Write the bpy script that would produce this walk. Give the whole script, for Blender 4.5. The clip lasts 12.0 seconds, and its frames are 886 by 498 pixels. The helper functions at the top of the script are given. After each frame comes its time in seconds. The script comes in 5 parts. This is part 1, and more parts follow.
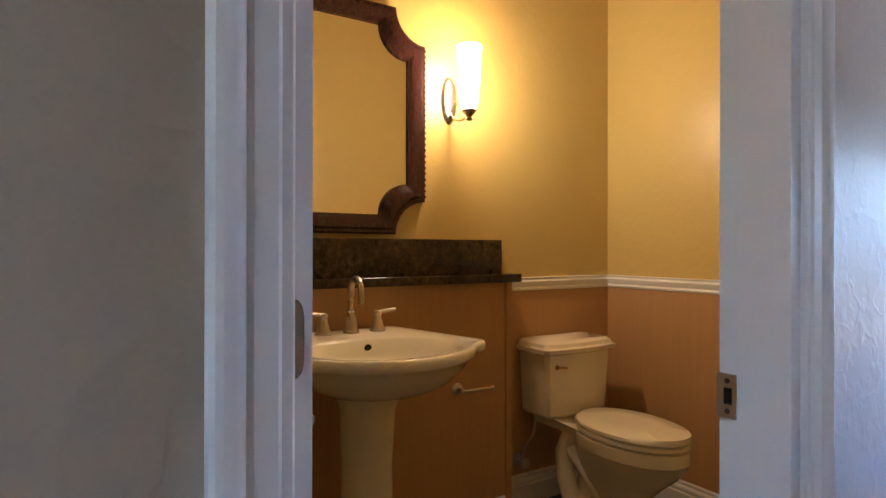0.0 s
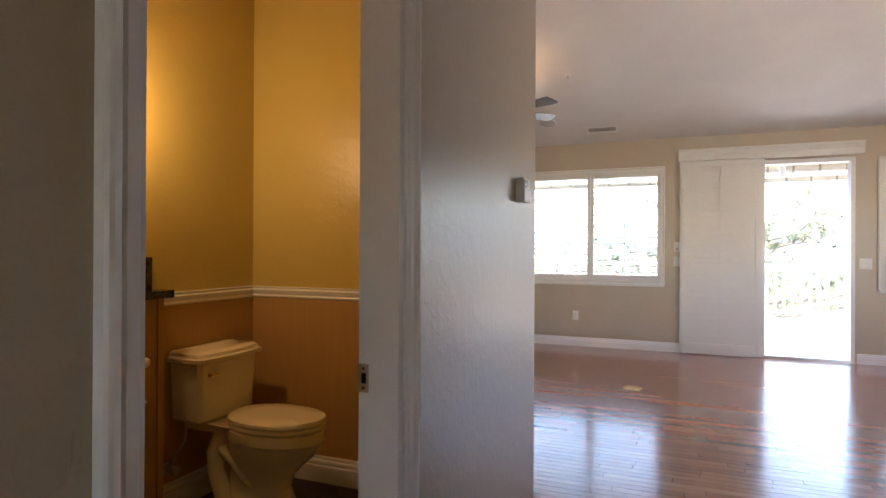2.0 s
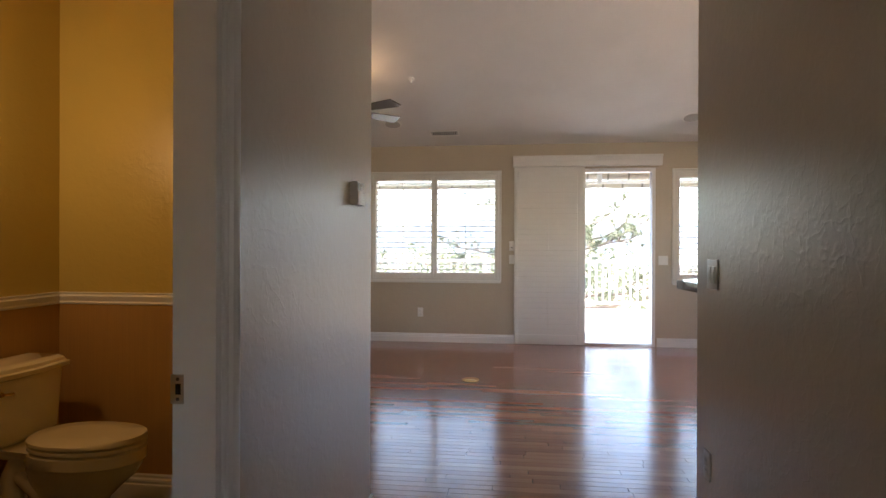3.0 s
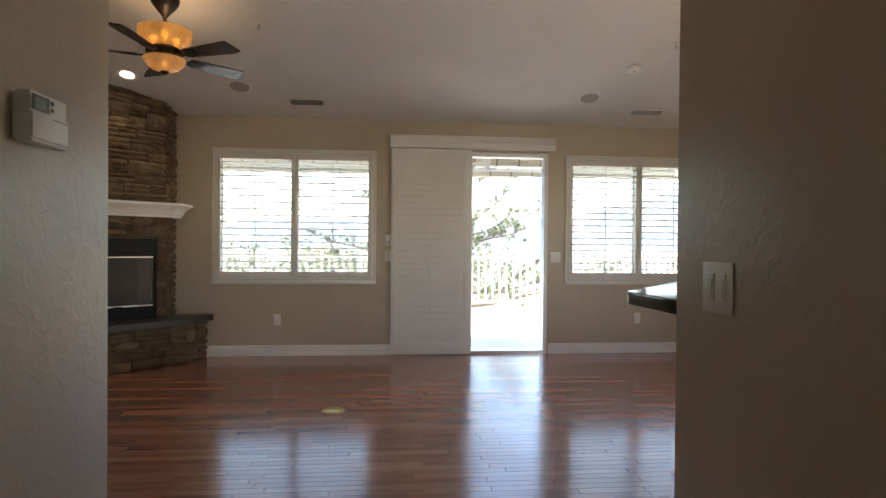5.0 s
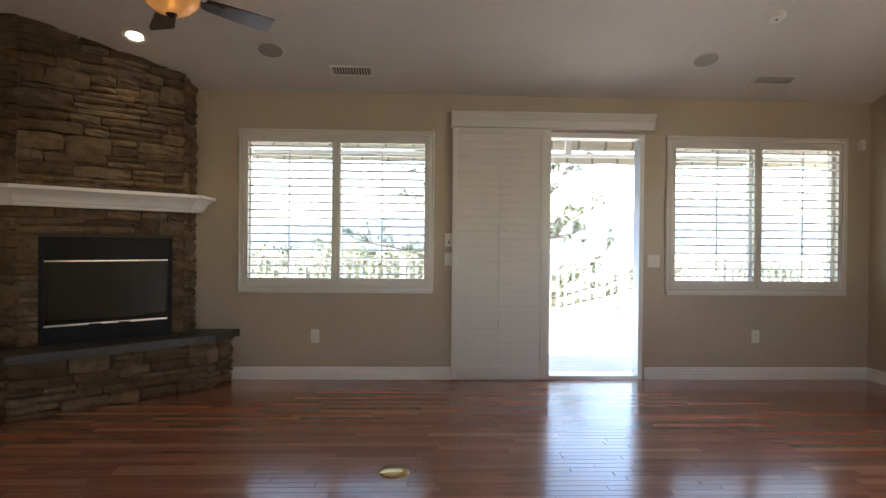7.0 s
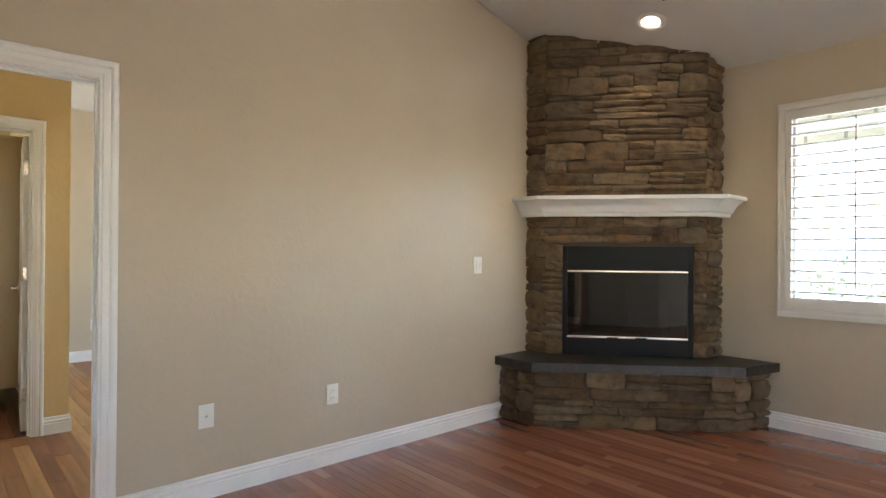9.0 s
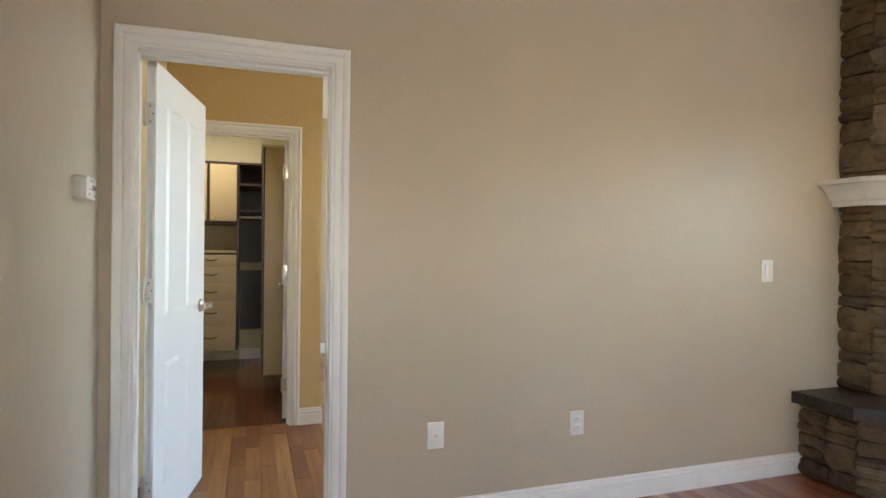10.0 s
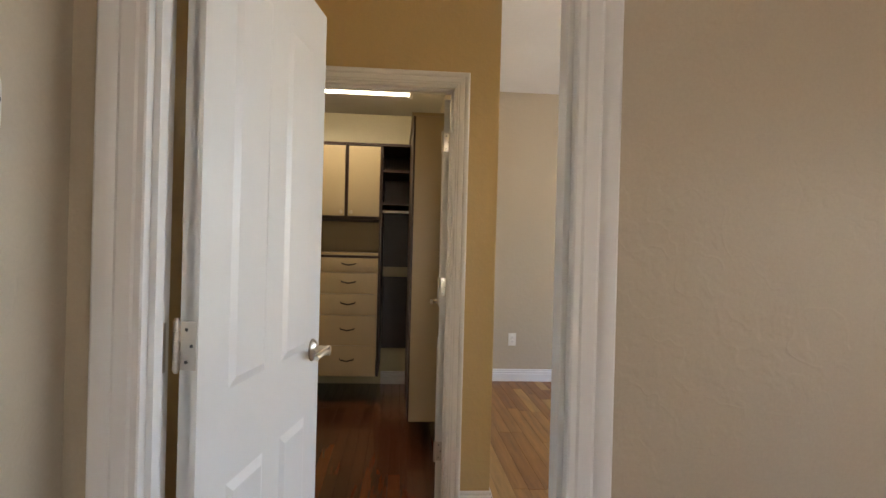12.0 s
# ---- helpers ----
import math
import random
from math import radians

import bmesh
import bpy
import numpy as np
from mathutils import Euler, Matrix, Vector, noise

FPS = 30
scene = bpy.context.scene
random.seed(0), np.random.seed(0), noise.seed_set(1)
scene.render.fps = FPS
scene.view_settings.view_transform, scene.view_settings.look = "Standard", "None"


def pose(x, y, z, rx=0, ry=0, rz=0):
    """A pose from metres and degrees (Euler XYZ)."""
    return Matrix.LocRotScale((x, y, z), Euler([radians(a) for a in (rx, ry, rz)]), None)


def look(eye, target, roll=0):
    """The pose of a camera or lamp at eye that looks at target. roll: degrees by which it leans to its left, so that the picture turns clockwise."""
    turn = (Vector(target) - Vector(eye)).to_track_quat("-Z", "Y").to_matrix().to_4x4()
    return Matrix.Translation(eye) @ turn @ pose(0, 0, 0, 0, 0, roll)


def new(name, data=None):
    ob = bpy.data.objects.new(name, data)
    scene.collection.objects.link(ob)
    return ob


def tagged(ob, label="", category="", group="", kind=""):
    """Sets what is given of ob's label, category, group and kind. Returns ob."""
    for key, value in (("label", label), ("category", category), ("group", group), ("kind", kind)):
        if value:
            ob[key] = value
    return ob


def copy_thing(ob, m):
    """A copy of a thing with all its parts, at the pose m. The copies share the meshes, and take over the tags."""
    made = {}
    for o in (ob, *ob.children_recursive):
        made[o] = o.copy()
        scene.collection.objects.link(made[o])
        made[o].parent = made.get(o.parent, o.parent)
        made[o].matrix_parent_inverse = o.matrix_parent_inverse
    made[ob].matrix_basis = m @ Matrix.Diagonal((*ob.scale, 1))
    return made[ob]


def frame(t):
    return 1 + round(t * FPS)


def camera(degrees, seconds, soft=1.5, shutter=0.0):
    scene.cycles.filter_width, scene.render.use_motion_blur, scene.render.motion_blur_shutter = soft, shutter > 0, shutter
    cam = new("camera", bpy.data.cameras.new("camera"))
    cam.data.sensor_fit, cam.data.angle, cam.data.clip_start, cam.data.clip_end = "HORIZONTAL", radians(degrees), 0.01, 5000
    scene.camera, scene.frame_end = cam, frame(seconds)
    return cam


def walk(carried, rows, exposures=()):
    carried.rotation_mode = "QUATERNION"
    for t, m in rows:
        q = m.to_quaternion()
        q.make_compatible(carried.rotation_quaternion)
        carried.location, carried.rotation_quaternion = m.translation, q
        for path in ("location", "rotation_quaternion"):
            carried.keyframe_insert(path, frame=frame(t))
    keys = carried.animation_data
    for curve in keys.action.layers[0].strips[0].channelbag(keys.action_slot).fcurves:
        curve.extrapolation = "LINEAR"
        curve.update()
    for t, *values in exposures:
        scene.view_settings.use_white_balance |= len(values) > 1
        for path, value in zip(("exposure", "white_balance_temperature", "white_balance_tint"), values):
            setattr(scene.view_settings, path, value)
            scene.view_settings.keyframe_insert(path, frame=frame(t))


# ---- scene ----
cam = camera(75.7, 12.0)
PATH = [
    (0, (0.147, 0.182, 1.128), (1.201, 1.882, 1.13), 0.1),
    (0.5, (0.122, 0.15, 1.143), (1.389, 1.697, 1.139), 0.3),
    (1, (0.041, 0.104, 1.166), (1.548, 1.419, 1.165), 0.3),
    (1.5, (-0.115, 0.066, 1.185), (1.595, 1.103, 1.19), 0.3),
    (2, (-0.203, 0.024, 1.209), (1.656, 0.761, 1.211), 0.3),
    (2.5, (-0.246, -0.019, 1.227), (1.697, 0.454, 1.225), 0.3),
    (3, (-0.233, -0.054, 1.227), (1.752, 0.183, 1.223), 0.2),
    (3.2, (-0.158, -0.056, 1.222), (1.836, 0.094, 1.216), 0.3),
    (4.8, (0.772, -0.108, 1.222), (2.766, -0.254, 1.203), 0.35),
    (5, (0.874, -0.089, 1.222), (2.865, -0.272, 1.203), 0.5),
    (5.5, (1.184, -0.04, 1.248), (3.163, -0.327, 1.22), 0.4),
    (6, (1.491, 0.031, 1.236), (3.467, -0.277, 1.21), 0.4),
    (6.5, (1.769, 0.112, 1.225), (3.751, -0.159, 1.204), 0.4),
    (8.4, (2.597, 0.294, 1.178), (4.299, 1.344, 1.187), 0.3),
    (8.5, (2.632, 0.296, 1.178), (4.278, 1.432, 1.191), 0.2),
    (9, (2.799, 0.413, 1.203), (4.133, 1.903, 1.21), 0.4),
    (9.5, (2.961, 0.61, 1.224), (3.91, 2.371, 1.221), 0.4),
    (10, (3.034, 0.875, 1.206), (3.664, 2.773, 1.205), 0.6),
    (10.5, (3.087, 1.186, 1.215), (3.513, 3.14, 1.213), 0.9),
    (11, (3.11, 1.534, 1.226), (3.372, 3.517, 1.223), 1.0),
    (11.5, (3.042, 1.908, 1.229), (3.203, 3.902, 1.225), 1.2),
    (12, (3.03, 2.269, 1.223), (3.186, 4.263, 1.218), 1.5),
]
EXPOSURES = [(0.0, 4.75, 4950, 17), (1.0, 4.47, 5600, 18), (2.0, 3.85, 6500, 19), (3.0, 3.28, 6800, 18), (5.0, 2.97, 6800, 12), (6.5, 2.88, 6750, 12), (8.5, 3.55, 6450, 11), (9.5, 4.05, 6200, 10), (10.5, 3.62, 6300, 12), (12.0, 3.32, 6900, 19)]
walk(cam, [(t, look(eye, target, roll)) for t, eye, target, roll in PATH], EXPOSURES)

# ---- light ----
world = bpy.data.worlds.new("sky")
scene.world = world
world.use_nodes = True
_nt = world.node_tree
_sky = _nt.nodes.new("ShaderNodeTexSky")
_sky.sky_type = "NISHITA"
_sky.sun_disc = False
_sky.sun_elevation = radians(44)
_sky.sun_rotation = radians(192)
_nt.links.new(_sky.outputs[0], _nt.nodes["Background"].inputs[0])
_nt.nodes["Background"].inputs[1].default_value = 0.15


def lamp(name, kind, place, energy, color, target=None, size=0.1):
    data = bpy.data.lights.new(name, kind)
    data.energy, data.color = energy, color
    if kind == "AREA":
        data.size = size
    elif kind == "SUN":
        data.angle = size
    else:
        data.shadow_soft_size = size
    ob = new(name, data)
    ob.matrix_world = look(place, target) if target else Matrix.Translation(place)
    return ob


lamp("sun", "SUN", (-2, -9, 9.0), 4.0, (1.0, 0.95, 0.88), (0, 0, 0), radians(0.5))
SCONCE_W, FAN_W, CAN_W = 0.47, 0.12, 1.2


# ---- materials ----
def node_mat(name):
    m = bpy.data.materials.new(name)
    m.use_nodes = True
    return m, m.node_tree, m.node_tree.nodes["Principled BSDF"]


def nd(nt, kind, **sets):
    n = nt.nodes.new(kind)
    for key, value in sets.items():
        n.inputs[key.replace("_", " ")].default_value = value
    return n


def mapped(nt, scale, space="world"):
    """Coordinates in metres times scale."""
    if space == "world":
        src = nt.nodes.new("ShaderNodeNewGeometry").outputs["Position"]
    else:
        src = nt.nodes.new("ShaderNodeTexCoord").outputs["Object"]
    mp = nt.nodes.new("ShaderNodeMapping")
    mp.inputs["Scale"].default_value = scale
    nt.links.new(src, mp.inputs["Vector"])
    return mp.outputs[0]


def noise_of(nt, vec, scale, detail=3.0, rough=0.55):
    n = nd(nt, "ShaderNodeTexNoise", Scale=scale, Detail=detail, Roughness=rough)
    nt.links.new(vec, n.inputs["Vector"])
    return n.outputs["Fac"]


def ramp(nt, fac, stops):
    r = nt.nodes.new("ShaderNodeValToRGB")
    el = r.color_ramp.elements
    while len(el) < len(stops):
        el.new(0.5)
    for e, (p, c) in zip(el, stops):
        e.position = p
        e.color = (*c, 1) if len(c) == 3 else c
    nt.links.new(fac, r.inputs[0])
    return r.outputs[0]


def mix(nt, kind, fac, a, b):
    m = nt.nodes.new("ShaderNodeMix")
    m.data_type = "RGBA"
    m.blend_type = kind
    for sock, v in ((m.inputs[0], fac), (m.inputs[6], a), (m.inputs[7], b)):
        if isinstance(v, (int, float)):
            sock.default_value = v
        elif isinstance(v, tuple):
            sock.default_value = (*v, 1)
        else:
            nt.links.new(v, sock)
    return m.outputs[2]


def bump(nt, bsdf, height, strength, distance):
    b = nd(nt, "ShaderNodeBump", Strength=strength, Distance=distance)
    nt.links.new(height, b.inputs["Height"])
    nt.links.new(b.outputs[0], bsdf.inputs["Normal"])
    return b


def shade(c, k):
    return tuple(min(1.0, x * k) for x in c)


def surface(name, color, rough=0.5, metal=0.0, var=0.08, scale=3.0, fine=120.0, bumps=0.1, depth=0.001, spec=0.5, space="world", coat=0.0, stretch=(1, 1, 1)):
    """A general material: colour varied at two scales, with a fine relief."""
    m, nt, b = node_mat(name)
    vec = mapped(nt, stretch, space)
    big = noise_of(nt, vec, scale, 4)
    small = noise_of(nt, vec, fine, 2)
    c = ramp(nt, big, [(0.3, shade(color, 1 - var)), (0.7, shade(color, 1 + var))])
    c2 = ramp(nt, small, [(0.3, (1 - var * 0.7,) * 3), (0.7, (1.0,) * 3)])
    nt.links.new(mix(nt, "MULTIPLY", 1.0, c, c2), b.inputs["Base Color"])
    r = nt.nodes.new("ShaderNodeMapRange")
    r.inputs["To Min"].default_value, r.inputs["To Max"].default_value = max(0.02, rough * 0.85), min(1, rough * 1.15)
    nt.links.new(big, r.inputs["Value"])
    nt.links.new(r.outputs[0], b.inputs["Roughness"])
    b.inputs["Metallic"].default_value = metal
    b.inputs["Specular IOR Level"].default_value = spec
    b.inputs["Coat Weight"].default_value = coat
    b.inputs["Coat Roughness"].default_value = 0.08
    if bumps:
        bump(nt, b, small, bumps, depth)
    return m


def plaster(name, color, rough=0.32, relief=0.19):
    """Painted drywall with a hand-trowelled skip texture."""
    m, nt, b = node_mat(name)
    vec = mapped(nt, (1, 1, 1))
    warp = nd(nt, "ShaderNodeTexNoise", Scale=9.0, Detail=2.0)
    nt.links.new(vec, warp.inputs["Vector"])
    add = nt.nodes.new("ShaderNodeVectorMath")
    add.operation = "MULTIPLY_ADD"
    add.inputs[1].default_value = (0.05, 0.05, 0.05)
    nt.links.new(warp.outputs["Color"], add.inputs[0])
    nt.links.new(vec, add.inputs[2])
    blobs = noise_of(nt, add.outputs[0], 26.0, 2.5, 0.5)
    plate = ramp(nt, blobs, [(0.46, (0, 0, 0)), (0.60, (1, 1, 1))])
    grain = noise_of(nt, vec, 160.0, 2.0)
    stain = noise_of(nt, vec, 1.3, 3.0)
    c = ramp(nt, stain, [(0.3, shade(color, 0.95)), (0.7, shade(color, 1.04))])
    nt.links.new(mix(nt, "MULTIPLY", 0.10, c, grain), b.inputs["Base Color"])
    b.inputs["Roughness"].default_value = rough
    b.inputs["Specular IOR Level"].default_value = 0.5
    laps = ramp(nt, noise_of(nt, add.outputs[0], 10.0, 2.0, 0.45), [(0.475, (0, 0, 0)), (0.50, (1, 1, 1)), (0.515, (0.5, 0.5, 0.5)), (0.55, (0, 0, 0))])
    h = mix(nt, "ADD", 0.7, mix(nt, "ADD", 0.25, plate, grain), laps)
    bump(nt, b, h, relief, 0.0022)
    return m


def timber(name, stops, rough, grain_axis=1, island=False, grain=0.35, coat=0.0):
    """Floor or furniture wood: each piece takes its own tone, with grain along one axis."""
    m, nt, b = node_mat(name)
    if island:
        rnd = nt.nodes.new("ShaderNodeNewGeometry").outputs["Random Per Island"]
    else:
        rnd = nt.nodes.new("ShaderNodeObjectInfo").outputs["Random"]
    sc = [26.0, 26.0, 26.0]
    sc[grain_axis] = 1.6
    vec = mapped(nt, tuple(sc))
    off = nt.nodes.new("ShaderNodeVectorMath")
    off.operation = "MULTIPLY_ADD"
    off.inputs[1].default_value = (37.0, 53.0, 11.0)
    comb = nt.nodes.new("ShaderNodeCombineXYZ")
    for k in range(3):
        nt.links.new(rnd, comb.inputs[k])
    nt.links.new(comb.outputs[0], off.inputs[0])
    nt.links.new(vec, off.inputs[2])
    g = noise_of(nt, off.outputs[0], 1.0, 5.0, 0.62)
    tone = ramp(nt, rnd, stops)
    dark = ramp(nt, g, [(0.30, (1 - grain,) * 3), (0.62, (1.0, 1.0, 1.0))])
    c = mix(nt, "MULTIPLY", 1.0, tone, dark)
    pores = noise_of(nt, off.outputs[0], 6.0, 2.0)
    c = mix(nt, "MULTIPLY", 0.25, c, pores)
    nt.links.new(c, b.inputs["Base Color"])
    rr = nt.nodes.new("ShaderNodeMapRange")
    rr.inputs["To Min"].default_value, rr.inputs["To Max"].default_value = rough * 0.8, rough * 1.25
    nt.links.new(noise_of(nt, mapped(nt, (2, 2, 2)), 1.5, 4.0), rr.inputs["Value"])
    nt.links.new(rr.outputs[0], b.inputs["Roughness"])
    b.inputs["Coat Weight"].default_value = coat
    b.inputs["Coat Roughness"].default_value = 0.12
    bump(nt, b, g, 0.06, 0.0006)
    return m


def glass_mat(name, tint=(1, 1, 1), gloss=0.06):
    m = bpy.data.materials.new(name)
    m.use_nodes = True
    nt = m.node_tree
    nt.nodes.remove(nt.nodes["Principled BSDF"])
    t = nd(nt, "ShaderNodeBsdfTransparent", Color=(*tint, 1))
    g = nd(nt, "ShaderNodeBsdfGlossy", Roughness=0.02)
    x = nt.nodes.new("ShaderNodeMixShader")
    x.inputs[0].default_value = gloss
    nt.links.new(t.outputs[0], x.inputs[1])
    nt.links.new(g.outputs[0], x.inputs[2])
    nt.links.new(x.outputs[0], nt.nodes["Material Output"].inputs[0])
    return m


def glow(name, color, strength):
    m, nt, b = node_mat(name)
    b.inputs["Base Color"].default_value = (*color, 1)
    b.inputs["Emission Color"].default_value = (*color, 1)
    b.inputs["Emission Strength"].default_value = strength
    b.inputs["Roughness"].default_value = 0.3
    return m


def alabaster(name, color, strength, clear=0.2):
    """Tinted glass lit from inside, cloudy and partly clear."""
    m, nt, b = node_mat(name)
    f = noise_of(nt, mapped(nt, (1, 1, 1), "object"), 9.0, 4.0)
    c = ramp(nt, f, [(0.3, shade(color, 0.55)), (0.7, color)])
    nt.links.new(c, b.inputs["Base Color"])
    nt.links.new(c, b.inputs["Emission Color"])
    b.inputs["Emission Strength"].default_value = strength
    b.inputs["Roughness"].default_value = 0.25
    see = nd(nt, "ShaderNodeBsdfTransparent", Color=(1.0, 0.72, 0.32, 1))
    x = nt.nodes.new("ShaderNodeMixShader")
    x.inputs[0].default_value = clear
    nt.links.new(b.outputs[0], x.inputs[1])
    nt.links.new(see.outputs[0], x.inputs[2])
    nt.links.new(x.outputs[0], nt.nodes["Material Output"].inputs[0])
    return m


def granite(name, dark, light, rough=0.12):
    m, nt, b = node_mat(name)
    vec = mapped(nt, (1, 1, 1))
    f = noise_of(nt, vec, 38.0, 6.0, 0.7)
    g = noise_of(nt, vec, 7.0, 4.0, 0.6)
    c = ramp(nt, f, [(0.36, dark), (0.55, shade(light, 0.5)), (0.72, light)])
    c = mix(nt, "MULTIPLY", 0.7, c, ramp(nt, g, [(0.3, (0.35, 0.33, 0.3)), (0.7, (1, 1, 1))]))
    nt.links.new(c, b.inputs["Base Color"])
    b.inputs["Roughness"].default_value = rough
    return m


def ledgestone(name):
    m, nt, b = node_mat(name)
    rnd = nt.nodes.new("ShaderNodeObjectInfo").outputs["Random"]
    vec = mapped(nt, (1, 1, 1))
    tone = ramp(nt, rnd, [(0.0, (0.10, 0.074, 0.050)), (0.3, (0.145, 0.106, 0.066)), (0.6, (0.19, 0.142, 0.088)), (0.8, (0.125, 0.100, 0.074)), (1.0, (0.23, 0.174, 0.108))])
    f = noise_of(nt, vec, 14.0, 6.0, 0.65)
    patch = ramp(nt, f, [(0.28, (0.5, 0.46, 0.44)), (0.5, (0.95, 0.92, 0.9)), (0.72, (1.25, 1.12, 0.95))])
    c = mix(nt, "MULTIPLY", 1.0, tone, patch)
    rust = noise_of(nt, vec, 5.0, 3.0)
    c = mix(nt, "MULTIPLY", 0.5, c, ramp(nt, rust, [(0.45, (1, 1, 1)), (0.7, (1.0, 0.72, 0.5))]))
    nt.links.new(c, b.inputs["Base Color"])
    b.inputs["Roughness"].default_value = 0.85
    b.inputs["Specular IOR Level"].default_value = 0.25
    bump(nt, b, noise_of(nt, vec, 55.0, 6.0, 0.7), 0.7, 0.008)
    return m


M_WALL = plaster("beige_wall_paint", (0.55, 0.465, 0.345))
M_GOLD = plaster("golden_wall_paint", (0.61, 0.465, 0.135))
M_LOBBY = plaster("lobby_gold_paint", (0.66, 0.48, 0.23))
M_WAINSCOT = surface("ribbed_wainscot_paint", (0.48, 0.285, 0.105), 0.5, var=0.05, scale=2.0, fine=1.0, bumps=0.03, depth=0.001, stretch=(90, 90, 1.5))
M_CEIL = plaster("ceiling_paint", (0.76, 0.735, 0.70), 0.8, 0.15)
M_TRIM = surface("white_trim_paint", (0.84, 0.83, 0.81), 0.36, var=0.015, scale=2.0, fine=45, bumps=0.02)
M_SHUTTER = surface("shutter_paint", (0.74, 0.72, 0.67), 0.35, var=0.02, scale=2.0, fine=60, bumps=0.03)
M_DOOR = surface("white_door_paint", (0.80, 0.79, 0.77), 0.33, var=0.012, scale=2.5, fine=40, bumps=0.02, depth=0.0006)
CHERRY = [(0.0, (0.305, 0.106, 0.062)), (0.25, (0.335, 0.124, 0.072)), (0.6, (0.385, 0.150, 0.087)), (0.88, (0.43, 0.185, 0.107)), (1.0, (0.50, 0.235, 0.137))]
M_PLANK = timber("cherry_floor", CHERRY, 0.22, 1, False, 0.17, 0.55)
M_PLANK_REST = timber("cherry_floor_rest", CHERRY, 0.22, 1, True, 0.17, 0.55)
HONEY = [(0.0, (0.30, 0.115, 0.030)), (0.3, (0.42, 0.185, 0.050)), (0.7, (0.54, 0.27, 0.080)), (1.0, (0.64, 0.38, 0.13))]
M_BED_PLANK = timber("honey_floor", HONEY, 0.45, 1, False, 0.4, 0.0)
M_SUBFLOOR = surface("floor_joint", (0.045, 0.022, 0.014), 0.8)
M_STONE = ledgestone("ledgestone")
M_MORTAR = surface("dark_mortar", (0.075, 0.060, 0.045), 0.95, fine=60, bumps=0.6, depth=0.004)
M_HEARTH = granite("hearth_slate", (0.024, 0.020, 0.016), (0.085, 0.068, 0.050), 0.46)
M_GRANITE = granite("dark_granite", (0.012, 0.010, 0.009), (0.11, 0.075, 0.05), 0.1)
M_BLACK = surface("black_enamel", (0.010, 0.010, 0.011), 0.6, var=0.1, fine=200, spec=0.25)
M_SOOT = surface("sooted_firebrick", (0.07, 0.066, 0.062), 0.85, var=0.3, scale=8)
M_STEEL = surface("brushed_steel", (0.62, 0.58, 0.52), 0.3, 1.0, var=0.05, fine=200)
M_RAIL = surface("champagne_rail", (0.66, 0.55, 0.44), 0.34, 1.0, var=0.05, fine=200)
M_NICKEL = surface("satin_nickel", (0.60, 0.54, 0.45), 0.28, 1.0, var=0.05, fine=150)
M_BRASS = surface("polished_brass", (0.75, 0.55, 0.25), 0.16, 1.0, var=0.05, fine=120)
M_PORCELAIN = surface("bone_porcelain", (0.84, 0.79, 0.62), 0.1, var=0.01, fine=20, bumps=0.0, coat=0.4)
M_SEAT = surface("bone_seat_plastic", (0.84, 0.79, 0.61), 0.22, var=0.01, fine=20, bumps=0.0)
M_MAHOGANY = surface("dark_mahogany", (0.035, 0.010, 0.008), 0.22, var=0.3, scale=5, fine=1.0, bumps=0.05, stretch=(60, 60, 6), coat=0.15)
M_PLASTIC = surface("white_plastic", (0.80, 0.78, 0.73), 0.35, var=0.01, bumps=0.0)
M_DARKPLASTIC = surface("grey_plastic", (0.10, 0.10, 0.10), 0.4, var=0.02, bumps=0.0)
M_GRILLE = surface("speaker_grille", (0.42, 0.40, 0.37), 0.7, var=0.05, fine=400, bumps=0.5)
M_BLADE = surface("walnut_blade", (0.045, 0.015, 0.010), 0.4, var=0.25, scale=4, fine=1.0, bumps=0.05, stretch=(8, 60, 60), space="object", coat=0.3)
M_BRONZE = surface("oiled_bronze", (0.03, 0.022, 0.018), 0.45, 0.7, var=0.15)
M_CREAM = surface("cream_melamine", (0.48, 0.385, 0.235), 0.35, var=0.03, scale=2)
M_ESPRESSO = surface("espresso_melamine", (0.035, 0.016, 0.011), 0.4, var=0.2)
M_GLASS = glass_mat("window_glass", (0.97, 0.99, 0.98), 0.05)
M_FIREGLASS = glass_mat("smoked_fire_glass", (0.34, 0.35, 0.37), 0.16)
M_TILE = surface("dark_floor_tile", (0.035, 0.025, 0.02), 0.35, var=0.25, scale=4)
M_MIRROR = surface("mirror_silver", (0.92, 0.92, 0.90), 0.015, 1.0, var=0.0, bumps=0.0)
M_LCD = surface("grey_display", (0.30, 0.34, 0.33), 0.2, var=0.02, bumps=0)
M_BULB = glow("warm_bulb", (1.0, 0.78, 0.45), 1.6)
M_INK = surface("grey_print", (0.18, 0.18, 0.19), 0.5, var=0.02, bumps=0)


# ---- building helpers ----
def box(bm, x0, x1, y0, y1, z0, z1, bevel=0.0):
    r = bmesh.ops.create_cube(bm, size=1)
    vs = r["verts"]
    for v in vs:
        v.co = Vector((x0 + (v.co.x + 0.5) * (x1 - x0), y0 + (v.co.y + 0.5) * (y1 - y0), z0 + (v.co.z + 0.5) * (z1 - z0)))
    if bevel:
        es = list({e for v in vs for e in v.link_edges})
        bmesh.ops.bevel(bm, geom=es, offset=bevel, segments=2, affect="EDGES", profile=0.7)
    return bm


def boxed(x0, x1, y0, y1, z0, z1, bevel=0.0):
    return box(bmesh.new(), x0, x1, y0, y1, z0, z1, bevel)


